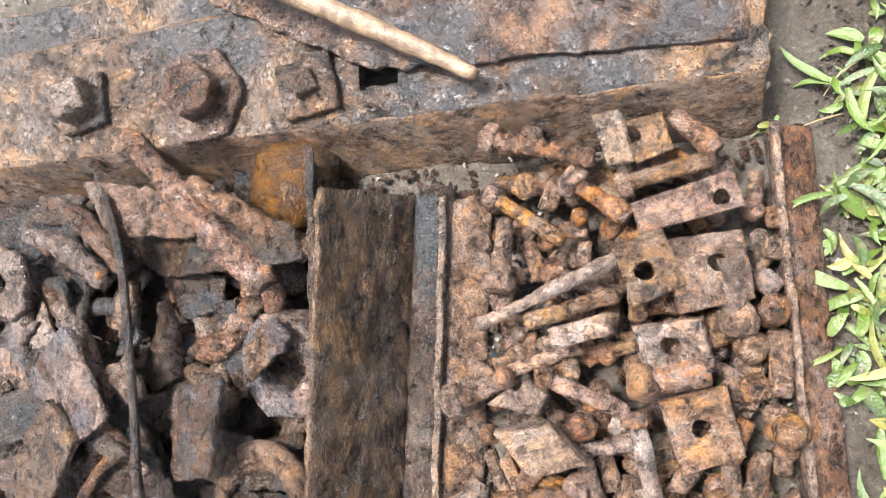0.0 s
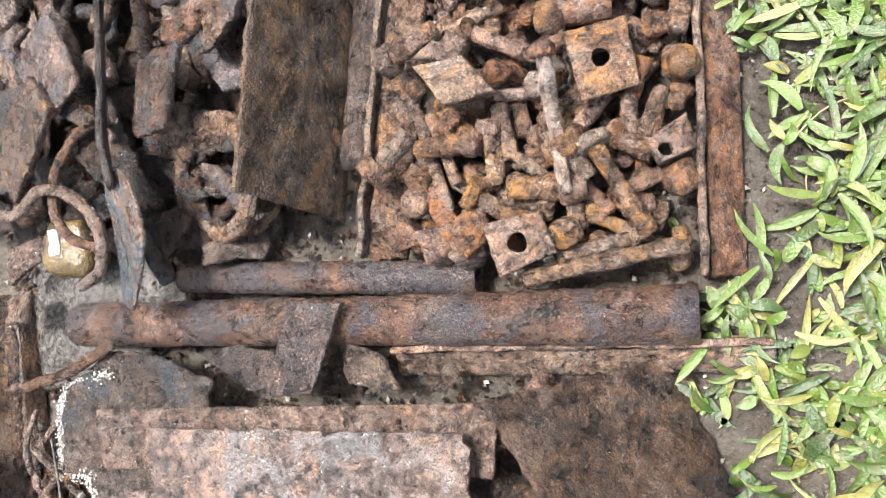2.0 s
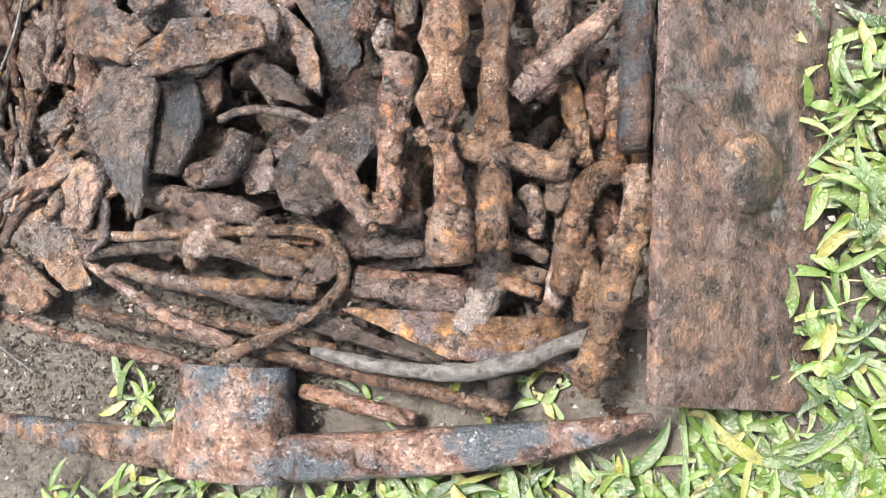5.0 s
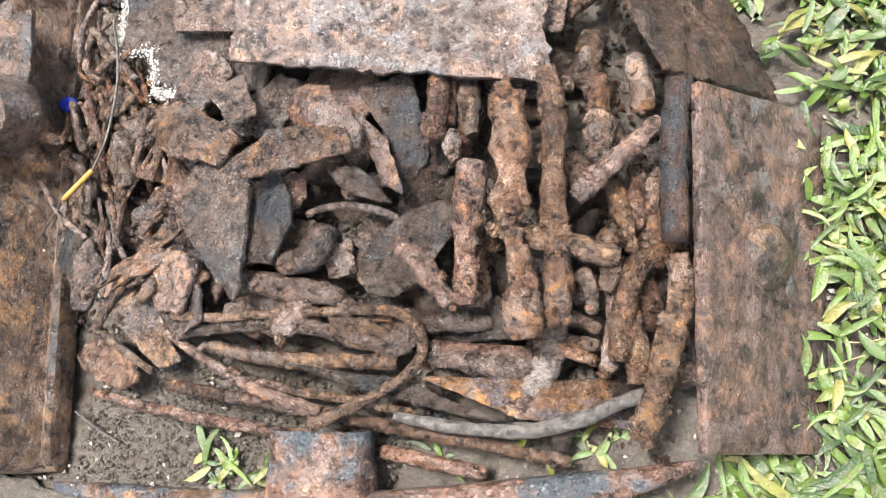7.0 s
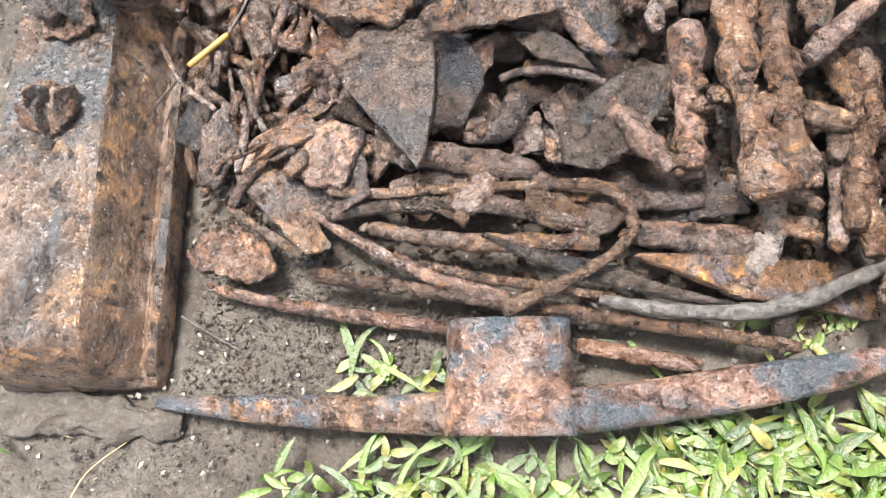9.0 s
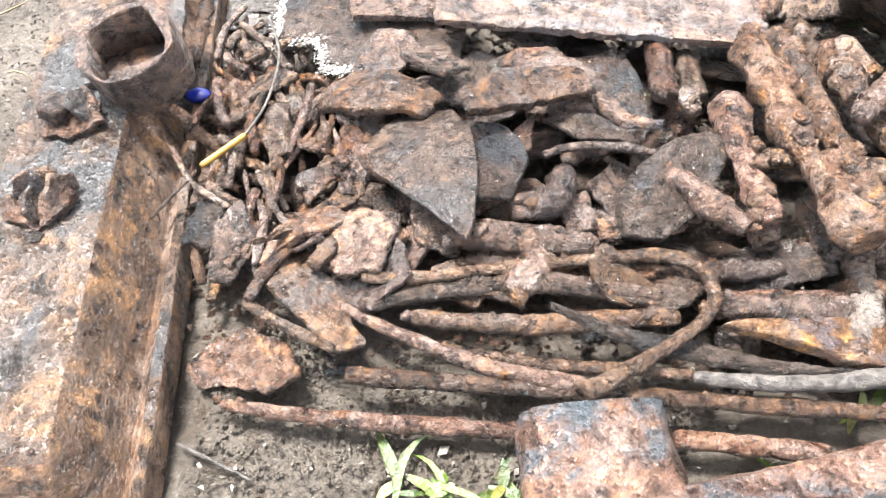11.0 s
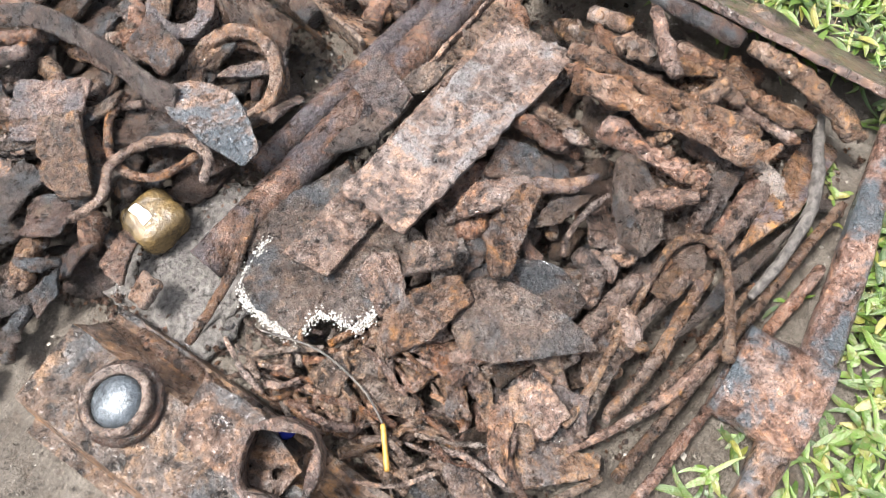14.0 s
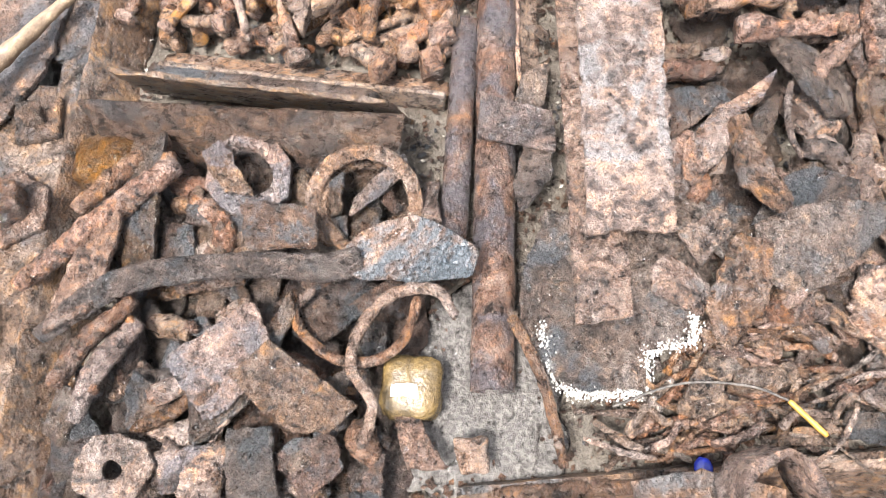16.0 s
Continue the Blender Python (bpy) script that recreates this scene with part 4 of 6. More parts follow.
rusty_bar("rod", "rusty rod behind the pick head", [(-0.127, -0.791, 0.020), (-0.083, -0.792, 0.020), (-0.031, -0.793, 0.020)], [0.0062, 0.0069, 0.0062])
rusty_bar("branch", "pale barked branch", [(-0.116, -0.757, 0.040), (-0.056, -0.757, 0.040), (-0.002, -0.749, 0.040), (0.039, -0.733, 0.040), (0.067, -0.716, 0.040), (0.104, -0.693, 0.040)], [0.0046, 0.0054, 0.0061, 0.0069, 0.0061, 0.0054])
rusty_bar("rod", "bent thin bar of the torn bracket", [(-0.418, -0.726, 0.045), (-0.389, -0.741, 0.045), (-0.350, -0.757, 0.045)], [0.0038, 0.0042, 0.0038, 0.0034])
rusty_bar("rod", "short bar of the torn bracket", [(-0.414, -0.727, 0.050), (-0.406, -0.699, 0.050), (-0.389, -0.672, 0.050)], [0.0041, 0.0050, 0.0041])
rusty_bar("spike", "lumpy rusty bar", [(-0.095, -0.701, 0.040), (-0.052, -0.701, 0.040), (-0.005, -0.699, 0.040)], [0.0082, 0.0107, 0.0099])
rusty_bar("rod", "rusty rod end", [(-0.006, -0.677, 0.040), (0.021, -0.679, 0.040), (0.047, -0.683, 0.040)], [0.0053, 0.0057, 0.0049])
rusty_bar("rod", "rusty rod with a thick socket", [(-0.406, 0.158, 0.072), (-0.358, 0.111, 0.078), (-0.307, 0.059, 0.08), (-0.267, 0.024, 0.075)], [0.009, 0.011, 0.0132, 0.0115])
rusty_bar("rod", "rusty rod leaning on the scrap", [(-0.496, 0.104, 0.06), (-0.457, 0.084, 0.066), (-0.409, 0.039, 0.07)], [0.009, 0.0105, 0.008])
rusty_bar("rod", "forked rusty rod leaning on the scrap", [(-0.527, 0.077, 0.06), (-0.476, 0.062, 0.068), (-0.43, 0.029, 0.07)], [0.0085, 0.011, 0.0115, 0.009])
rusty_bar("wire_hook", "bent loop of thick rusty wire", [(-0.389, -0.114, 0.075), (-0.425, -0.125, 0.075), (-0.450, -0.161, 0.075), (-0.450, -0.198, 0.075), (-0.428, -0.224, 0.075), (-0.387, -0.233, 0.075)], [0.0045, 0.0050, 0.0050, 0.0045])
rusty_bar("wire_hook", "S-shaped hook of thick rusty wire", [(-0.405, -0.270, 0.085), (-0.381, -0.249, 0.085), (-0.387, -0.213, 0.085), (-0.420, -0.185, 0.085), (-0.459, -0.180, 0.085), (-0.490, -0.203, 0.085), (-0.527, -0.197, 0.085)], [0.0050, 0.0059, 0.0059, 0.0054, 0.0054])
rusty_bar("rod", "thin rusty rod with a sharp end", [(-0.394, -0.322, 0.055), (-0.440, -0.349, 0.055), (-0.476, -0.363, 0.055), (-0.529, -0.378, 0.055)], [0.0057, 0.0057, 0.0047])
rusty_bar("bolt", "short rusty bolt", [(-0.291, 0.014, 0.050), (-0.328, -0.029, 0.050), (-0.347, -0.024, 0.050)], [0.0098, 0.0120, 0.0109])
rusty_bar("lump", "rusted lump", [(-0.426, 0.032, 0.045), (-0.429, 0.006, 0.045), (-0.433, -0.012, 0.045)], [0.0084, 0.0116, 0.0095])
rusty_bar("rod", "short bent rod", [(-0.444, -0.095, 0.050), (-0.458, -0.130, 0.050), (-0.470, -0.148, 0.050)], [0.0067, 0.0086, 0.0076])
rusty_bar("rod", "short rusty rod", [(-0.529, 0.034, 0.035), (-0.510, -0.001, 0.035), (-0.492, -0.020, 0.035)], [0.0067, 0.0076, 0.0067])
rusty_bar("rod", "rusty pipe lying in the mud", [(-0.559, -0.315, 0.025), (-0.547, -0.382, 0.025), (-0.537, -0.460, 0.025)], [0.0076, 0.0085, 0.0076])
rusty_bar("bar", "rusty bar propped on the sleeper", [(-0.330, 0.109, 0.090), (-0.288, 0.080, 0.080), (-0.257, 0.063, 0.070), (-0.236, 0.047, 0.060)], [0.0086, 0.0103, 0.0094, 0.0111])
rusty_bar("rod", "short rusty rod", [(-0.301, 0.034, 0.045), (-0.301, 0.009, 0.045), (-0.304, -0.011, 0.045)], [0.0095, 0.0104, 0.0095])
rusty_bar("rod", "short rusty rod", [(-0.282, 0.038, 0.045), (-0.279, 0.014, 0.045), (-0.281, -0.001, 0.045)], [0.0095, 0.0104, 0.0095])
rusty_bar("bolt", "rusty bolt in the scrap", [(-0.498, 0.014, 0.050), (-0.477, -0.023, 0.050), (-0.451, -0.070, 0.050)], [0.0103, 0.0124, 0.0114, 0.0083])
rusty_bar("bolt", "rusty bolt in the scrap", [(-0.359, -0.045, 0.050), (-0.333, -0.065, 0.050), (-0.316, -0.079, 0.050)], [0.0090, 0.0117, 0.0099])
rusty_bar("lump", "knobbly rusted lump", [(-0.436, -0.059, 0.060), (-0.418, -0.054, 0.060), (-0.406, -0.074, 0.060)], [0.0109, 0.0139, 0.0119])
rusty_bar("rod", "short rusty rod", [(-0.390, 0.012, 0.045), (-0.381, -0.019, 0.045), (-0.374, -0.055, 0.045)], [0.0069, 0.0089, 0.0069])
rusty_bar("rod", "short rusty rod", [(-0.355, 0.006, 0.045), (-0.340, -0.025, 0.045), (-0.328, -0.060, 0.045)], [0.0069, 0.0079, 0.0069])
rusty_bar("bar", "thin bent strip", [(-0.502, -0.039, 0.070), (-0.457, -0.079, 0.070), (-0.420, -0.103, 0.070), (-0.385, -0.132, 0.070)], [0.0057, 0.0066, 0.0066, 0.0047])
rusty_bar("strip", "thin dark strip", [(-0.419, -0.123, 0.050), (-0.380, -0.163, 0.050), (-0.349, -0.191, 0.050)], [0.0062, 0.0073, 0.0062])
rusty_bar("rod", "thin curved rod", [(-0.382, -0.458, 0.045), (-0.394, -0.508, 0.045), (-0.422, -0.546, 0.045)], [0.0043, 0.0048, 0.0043])
rusty_bar("rod", "thin rusty rod", [(-0.361, -0.506, 0.040), (-0.322, -0.539, 0.040), (-0.314, -0.559, 0.040)], [0.0038, 0.0048, 0.0048])
shard("shard", "jagged shard of rusted casing", [(-0.423, -0.522, 0.055), (-0.370, -0.501, 0.064), (-0.301, -0.529, 0.080), (-0.307, -0.563, 0.082), (-0.361, -0.559, 0.070)], 0.006)
shard("shard", "curled shard of rusted casing", [(-0.337, -0.496, 0.073), (-0.303, -0.474, 0.067), (-0.276, -0.514, 0.078), (-0.298, -0.528, 0.082)], 0.006)
shard("shard", "curved shard of rusted casing", [(-0.266, -0.478, 0.071), (-0.217, -0.478, 0.075), (-0.177, -0.514, 0.085), (-0.177, -0.534, 0.088), (-0.222, -0.519, 0.081)], 0.007)
shard("shard", "thick jagged shard of rusted casing", [(-0.287, -0.563, 0.090), (-0.253, -0.527, 0.092), (-0.188, -0.518, 0.082), (-0.179, -0.537, 0.076), (-0.272, -0.575, 0.085)], 0.009)
shard("shard", "dark grey curved plate with a ragged edge", [(-0.196, -0.475, 0.061), (-0.147, -0.453, 0.063), (-0.121, -0.529, 0.041), (-0.143, -0.558, 0.036), (-0.163, -0.512, 0.049)], 0.005)
shard("shard", "reddish leaf-shaped shard", [(-0.198, -0.498, 0.049), (-0.159, -0.518, 0.053), (-0.128, -0.575, 0.071), (-0.151, -0.563, 0.067)], 0.006)
shard("shard", "small grey shard", [(-0.277, -0.574, 0.071), (-0.247, -0.564, 0.069), (-0.249, -0.580, 0.064), (-0.271, -0.610, 0.057)], 0.005)
shard("shard", "curled grey shard", [(-0.263, -0.613, 0.062), (-0.249, -0.577, 0.064), (-0.227, -0.552, 0.060), (-0.226, -0.580, 0.055), (-0.259, -0.623, 0.059)], 0.005)
shard("shard", "curled dark shard", [(-0.217, -0.547, 0.061), (-0.173, -0.549, 0.067), (-0.140, -0.578, 0.069), (-0.184, -0.574, 0.063)], 0.006)
plate_thing("shard", [(-0.163, -0.632, 0.07), (-0.146, -0.607, 0.077), (-0.122, -0.585, 0.082), (-0.097, -0.575, 0.084), (-0.078, -0.576, 0.08), (-0.081, -0.595, 0.072), (-0.096, -0.617, 0.064), (-0.108, -0.638, 0.058), (-0.128, -0.657, 0.054), (-0.154, -0.657, 0.058)], 0.012, RUST_DARK, "thick lens-shaped shard with a mossy edge", "shard", jag=0.0015, rough=0.0018, step=0.004, bend=(-3.0, -2.0), group="shards in the heap")
shard("shard", "ragged shard of rusted sheet", [(-0.391, -0.668, 0.043), (-0.345, -0.641, 0.054), (-0.310, -0.663, 0.059), (-0.339, -0.692, 0.050), (-0.377, -0.694, 0.043)], 0.006)
shard("shard", "brown shard half buried in the pile", [(-0.317, -0.622, 0.060), (-0.269, -0.648, 0.040), (-0.277, -0.673, 0.035), (-0.306, -0.665, 0.045)], 0.006)
shard("shard", "brown shard half buried in the pile", [(-0.204, -0.619, 0.053), (-0.180, -0.609, 0.046), (-0.172, -0.638, 0.037), (-0.196, -0.649, 0.044)], 0.006)
shard("shard", "dark flat shard between the spikes", [(-0.027, -0.604, 0.045), (-0.005, -0.604, 0.047), (-0.002, -0.652, 0.034), (-0.018, -0.647, 0.034)], 0.006)
shard("plate", "red lumpy rusted plate under the spikes", [(-0.095, -0.720, 0.067), (0.029, -0.701, 0.030), (0.123, -0.689, 0.003), (0.109, -0.734, 0.007), (-0.016, -0.740, 0.043)], 0.010)
shard("strip", "long dark flat strip of iron", [(-0.220, -0.735, 0.047), (-0.118, -0.726, 0.032), (-0.037, -0.745, 0.029), (-0.011, -0.752, 0.029), (-0.117, -0.743, 0.038)], 0.006)
shard("shard", "torn sheet with holes", [(-0.420, -0.701, 0.051), (-0.388, -0.668, 0.040), (-0.330, -0.745, 0.032), (-0.350, -0.755, 0.037)], 0.004)
shard("shard", "ragged flat shard lying on the soil", [(-0.440, -0.754, 0.014), (-0.423, -0.732, 0.018), (-0.384, -0.745, 0.025), (-0.373, -0.769, 0.026), (-0.394, -0.783, 0.021), (-0.423, -0.778, 0.016)], 0.005)
shard("shard", "ragged shard of rusted sheet", [(-0.383, -0.676, 0.038), (-0.360, -0.640, 0.046), (-0.317, -0.648, 0.060), (-0.326, -0.701, 0.058), (-0.354, -0.701, 0.048)], 0.006)
shard("shard", "brown shard", [(-0.454, -0.664, 0.049), (-0.441, -0.641, 0.047), (-0.421, -0.670, 0.042), (-0.431, -0.711, 0.042), (-0.448, -0.713, 0.045)], 0.006)
shard("shard", "small brown shard", [(-0.405, -0.616, 0.050), (-0.381, -0.590, 0.044), (-0.371, -0.599, 0.041), (-0.391, -0.637, 0.045)], 0.006)
shard("shard", "brown strip-shaped shard", [(-0.418, -0.703, 0.062), (-0.382, -0.640, 0.045), (-0.353, -0.582, 0.031), (-0.351, -0.623, 0.037), (-0.388, -0.665, 0.050)], 0.006)
shard("shard", "brown shard", [(-0.321, -0.655, 0.035), (-0.289, -0.621, 0.042), (-0.278, -0.640, 0.045), (-0.309, -0.687, 0.039)], 0.006)
shard("shard", "jagged shard of rusted casing", [(-0.337, -0.534, 0.061), (-0.275, -0.463, 0.053), (-0.243, -0.473, 0.042), (-0.274, -0.524, 0.044)], 0.008)
shard("shard", "cup-shaped rusted fragment", [(-0.364, -0.451, 0.066), (-0.337, -0.450, 0.065), (-0.320, -0.470, 0.060), (-0.350, -0.513, 0.053), (-0.381, -0.501, 0.056)], 0.008)
shard("shard", "rounded rusted lump", [(-0.388, -0.582, 0.039), (-0.368, -0.587, 0.035), (-0.378, -0.618, 0.040), (-0.402, -0.627, 0.046)], 0.008)
shard("shard", "brown shard", [(-0.378, -0.512, 0.060), (-0.345, -0.536, 0.051), (-0.341, -0.569, 0.040), (-0.386, -0.550, 0.048)], 0.006)
shard("shard", "brown shard", [(-0.359, -0.566, 0.029), (-0.331, -0.574, 0.035), (-0.337, -0.613, 0.040), (-0.357, -0.625, 0.038), (-0.372, -0.607, 0.033)], 0.005)
shard("shard", "dark shard beside the sleeper", [(-0.479, -0.633, 0.035), (-0.454, -0.632, 0.042), (-0.455, -0.685, 0.046), (-0.483, -0.671, 0.037)], 0.005)
shard("shard", "brown shard", [(-0.438, -0.634, 0.033), (-0.422, -0.670, 0.042), (-0.432, -0.705, 0.047), (-0.457, -0.677, 0.038)], 0.005)
shard("shard", "long brown shard", [(-0.412, -0.673, 0.055), (-0.372, -0.638, 0.050), (-0.352, -0.646, 0.053), (-0.373, -0.669, 0.057), (-0.414, -0.696, 0.060)], 0.006)
shard("plate", "rusty orange-blotched plate", [(-0.464, -0.003, 0.075), (-0.404, -0.083, 0.09), (-0.459, -0.112, 0.085), (-0.518, -0.051, 0.06)], 0.006)
shard("plate", "blue-grey rusted plate", [(-0.405, -0.082, 0.066), (-0.364, -0.172, 0.045), (-0.372, -0.207, 0.042), (-0.443, -0.142, 0.067)], 0.006)
plate_thing("plate", [(-0.474, -0.07, 0.084), (-0.44, -0.103, 0.088), (-0.492, -0.191, 0.082), (-0.518, -0.166, 0.078), (-0.519, -0.135, 0.076)], 0.008, RUST_BROWN, "rusted plate with a small bolt hole", "plate", hole=0.006, hole_at=(-0.03, 0.0), jag=0.002, rough=0.0018, step=0.004)
shard("plate", "small rusty plate", [(-0.522, -0.062, 0.044), (-0.513, -0.106, 0.050), (-0.581, -0.125, 0.057), (-0.585, -0.075, 0.049)], 0.006)
shard("shard", "grey flake of iron", [(-0.547, -0.114, 0.039), (-0.523, -0.127, 0.042), (-0.516, -0.170, 0.049), (-0.547, -0.180, 0.051), (-0.579, -0.147, 0.044)], 0.006)
shard("shard", "brown flake of iron", [(-0.487, -0.214, 0.040), (-0.493, -0.241, 0.043), (-0.538, -0.272, 0.050), (-0.544, -0.236, 0.047)], 0.006)
shard("plate", "narrow wedge-shaped plate", [(-0.322, 0.098, 0.078), (-0.327, 0.062, 0.082), (-0.419, 0.071, 0.076), (-0.451, 0.121, 0.07)], 0.007)
shard("plate", "dark rusted flake", [(-0.475, 0.081, 0.033), (-0.469, 0.000, 0.052), (-0.494, -0.008, 0.047), (-0.507, 0.065, 0.028)], 0.006)
shard("shard", "brown flake of iron", [(-0.532, 0.015, 0.031), (-0.513, -0.028, 0.038), (-0.515, -0.074, 0.050), (-0.546, -0.011, 0.040)], 0.006)
shard("shard", "layered grey flake of iron", [(-0.548, 0.008, 0.046), (-0.532, -0.065, 0.055), (-0.571, -0.071, 0.044), (-0.587, -0.001, 0.035)], 0.010)
shard("lump", "rusted lump with a flat face", [(-0.510, -0.275, 0.044), (-0.506, -0.306, 0.052), (-0.540, -0.313, 0.045), (-0.542, -0.285, 0.039)], 0.010)
shard("plate", "heavy ribbed rusty plate leaning on the sleeper", [(-0.461, 0.064, 0.043), (-0.323, 0.076, 0.069), (-0.246, 0.074, 0.086), (-0.238, 0.041, 0.091), (-0.372, 0.032, 0.062)], 0.008)
shard("plate", "dark scabby flake of iron", [(-0.407, 0.092, 0.064), (-0.376, 0.106, 0.059), (-0.350, 0.077, 0.045), (-0.397, 0.055, 0.052)], 0.006)
shard("plate", "dark scabby flake of iron", [(-0.389, 0.035, 0.047), (-0.323, 0.034, 0.051), (-0.321, 0.004, 0.052), (-0.363, -0.005, 0.050)], 0.006)
shard("plate", "dark scabby flake of iron", [(-0.434, 0.008, 0.036), (-0.424, 0.024, 0.033), (-0.414, -0.024, 0.045), (-0.437, -0.039, 0.046)], 0.006)
shard("plate", "dark scabby flake of iron", [(-0.325, 0.009, 0.063), (-0.304, 0.013, 0.061), (-0.310, -0.075, 0.033), (-0.327, -0.055, 0.042)], 0.006)
shard("shard", "smooth reddish flake of iron", [(-0.294, -0.026, 0.064), (-0.256, -0.001, 0.079), (-0.239, -0.018, 0.079), (-0.290, -0.055, 0.058)], 0.007)
shard("plate", "square rusted flake of iron", [(-0.303, -0.05, 0.085), (-0.309, -0.127, 0.09), (-0.349, -0.133, 0.083), (-0.355, -0.062, 0.078)], 0.006)
shard("shard", "grey flake of iron", [(-0.308, -0.118, 0.045), (-0.282, -0.108, 0.047), (-0.257, -0.144, 0.057), (-0.301, -0.144, 0.050)], 0.006)
shard("plate", "blue-grey strip of iron", [(-0.366, -0.151, 0.033), (-0.340, -0.147, 0.038), (-0.301, -0.181, 0.046), (-0.316, -0.189, 0.043)], 0.006)
shard("plate", "long brown strip of iron", [(-0.305, -0.152, 0.048), (-0.282, -0.155, 0.051), (-0.228, -0.203, 0.053), (-0.251, -0.207, 0.048)], 0.006)
shard("plate", "grey jagged strip of iron", [(-0.502, -0.147, 0.059), (-0.475, -0.140, 0.062), (-0.451, -0.180, 0.060), (-0.483, -0.172, 0.058)], 0.006)
shard("plate", "long grey strip of iron", [(-0.539, -0.033, 0.046), (-0.486, -0.070, 0.059), (-0.387, -0.116, 0.082), (-0.413, -0.122, 0.079), (-0.498, -0.085, 0.059)], 0.006)
shard("plate", "long brown strip of iron", [(-0.416, -0.161, 0.055), (-0.396, -0.162, 0.055), (-0.325, -0.257, 0.055), (-0.338, -0.269, 0.055), (-0.371, -0.220, 0.055)], 0.006)
shard("shard", "dark flake of iron", [(-0.335, -0.171, 0.046), (-0.309, -0.162, 0.043), (-0.303, -0.210, 0.025), (-0.333, -0.233, 0.025)], 0.006)
plate_thing("bracket", [(-0.154, -0.275, 0.052), (-0.176, -0.352, 0.058), (-0.221, -0.357, 0.056), (-0.206, -0.276, 0.05)], 0.005, RUST_RED, "rusted tab of a bracket lying on the pipe", "bracket", jag=0.002, rough=0.0015, step=0.004)
shard("shard", "dark crumpled sheet beside the pipe", [(-0.2, -0.325, 0.046), (-0.175, -0.35, 0.05), (-0.24, -0.357, 0.044), (-0.292, -0.328, 0.042), (-0.255, -0.316, 0.046)], 0.007)
shard("shard", "brown flake of iron beside the pipe", [(-0.168, -0.308, 0.029), (-0.126, -0.315, 0.037), (-0.102, -0.346, 0.043), (-0.156, -0.344, 0.032)], 0.006)
shard("shard", "small brown flake of iron", [(-0.078, -0.341, 0.038), (-0.060, -0.316, 0.035), (-0.054, -0.334, 0.032), (-0.068, -0.345, 0.035)], 0.006)
plate_thing("shard", [(-0.356, -0.588, 0.064), (-0.345, -0.563, 0.066), (-0.33, -0.552, 0.068), (-0.288, -0.549, 0.068), (-0.272, -0.578, 0.076), (-0.266, -0.61, 0.083), (-0.264, -0.64, 0.086), (-0.265, -0.668, 0.084), (-0.27, -0.683, 0.082), (-0.285, -0.668, 0.08), (-0.312, -0.646, 0.077), (-0.342, -0.617, 0.068)], 0.005, RUST_SHARD, "quarter of a thin rusted disc", "shard", jag=0.001, rough=0.0012, step=0.004, bend=(-3.0, -1.5), group="shards in the heap")
plate_thing("shard", [(-0.285, -0.549, 0.06), (-0.246, -0.566, 0.068), (-0.232, -0.586, 0.072), (-0.227, -0.607, 0.075), (-0.239, -0.645, 0.077), (-0.262, -0.645, 0.076), (-0.282, -0.6, 0.066)], 0.004, RUST_DARK, "smooth grey shard tucked under the disc", "shard", jag=0.001, rough=0.001, step=0.004, bend=(-2.0, -1.0), group="shards in the heap")
rusty_bar("rod", "thin rusty rod in the bundle", [(-0.278, -0.745, 0.034), (-0.213, -0.752, 0.034), (-0.160, -0.751, 0.034), (-0.102, -0.753, 0.034)], [0.0037, 0.0045, 0.0041, 0.0037])
rusty_bar("rod", "thin rusty rod in the bundle", [(-0.194, -0.762, 0.030), (-0.122, -0.767, 0.030), (-0.040, -0.765, 0.030)], [0.0031, 0.0039, 0.0039])
rusty_bar("rod", "thick rusty rod inside the hoop", [(-0.213, -0.690, 0.045), (-0.172, -0.695, 0.045), (-0.132, -0.699, 0.045)], [0.0049, 0.0057, 0.0049])
rusty_bar("rod", "rusty rod behind the hoop", [(-0.333, -0.702, 0.035), (-0.259, -0.693, 0.035), (-0.196, -0.680, 0.035), (-0.133, -0.674, 0.035)], [0.0043, 0.0052, 0.0052, 0.0043])
shard("shard", "thin wet flake pressed into the mud", [(-0.460, -0.762, 0.007), (-0.442, -0.737, 0.017), (-0.420, -0.745, 0.019), (-0.422, -0.768, 0.012), (-0.447, -0.775, 0.005)], 0.004)


# ---------------------------------------------------------------- single pieces
def pick_head():
    root = thing("pick_head", (-0.17, -0.83, 0.0), "rusted pick head with an empty socket and bare bluish patches", "pick head")
    o = (-0.17, -0.83, 0.0)
    v, f = tube([(-0.45, -0.886, 0.012), (-0.347, -0.877, 0.016), (-0.26, -0.866, 0.022), (-0.2, -0.855, 0.026)], [0.005, 0.011, 0.0135, 0.017], seg=18, square=5, lump=0.06, flat=0.9, origin=o)
    link("pick_arm", mesh_of("pick_arm", v, f, RUST_PICK), root)
    v, f = tube([(-0.15, -0.848, 0.028), (-0.09, -0.833, 0.028), (-0.008, -0.808, 0.034), (0.08, -0.777, 0.038), (0.135, -0.75, 0.045)], [0.018, 0.0165, 0.0165, 0.013, 0.004], seg=18, square=5, lump=0.06, flat=0.9, origin=o)
    link("pick_arm", mesh_of("pick_arm", v, f, RUST_PICK), root)
    v, f = tube([(-0.182, -0.782, 0.027), (-0.168, -0.868, 0.027)], [0.046, 0.049, 0.051], seg=28, square=3.2, lump=0.05, flat=0.5, origin=o, open_end=0.2, step=0.006)
    link("socket", mesh_of("socket", v, f, RUST_PICK), root)


pick_head()


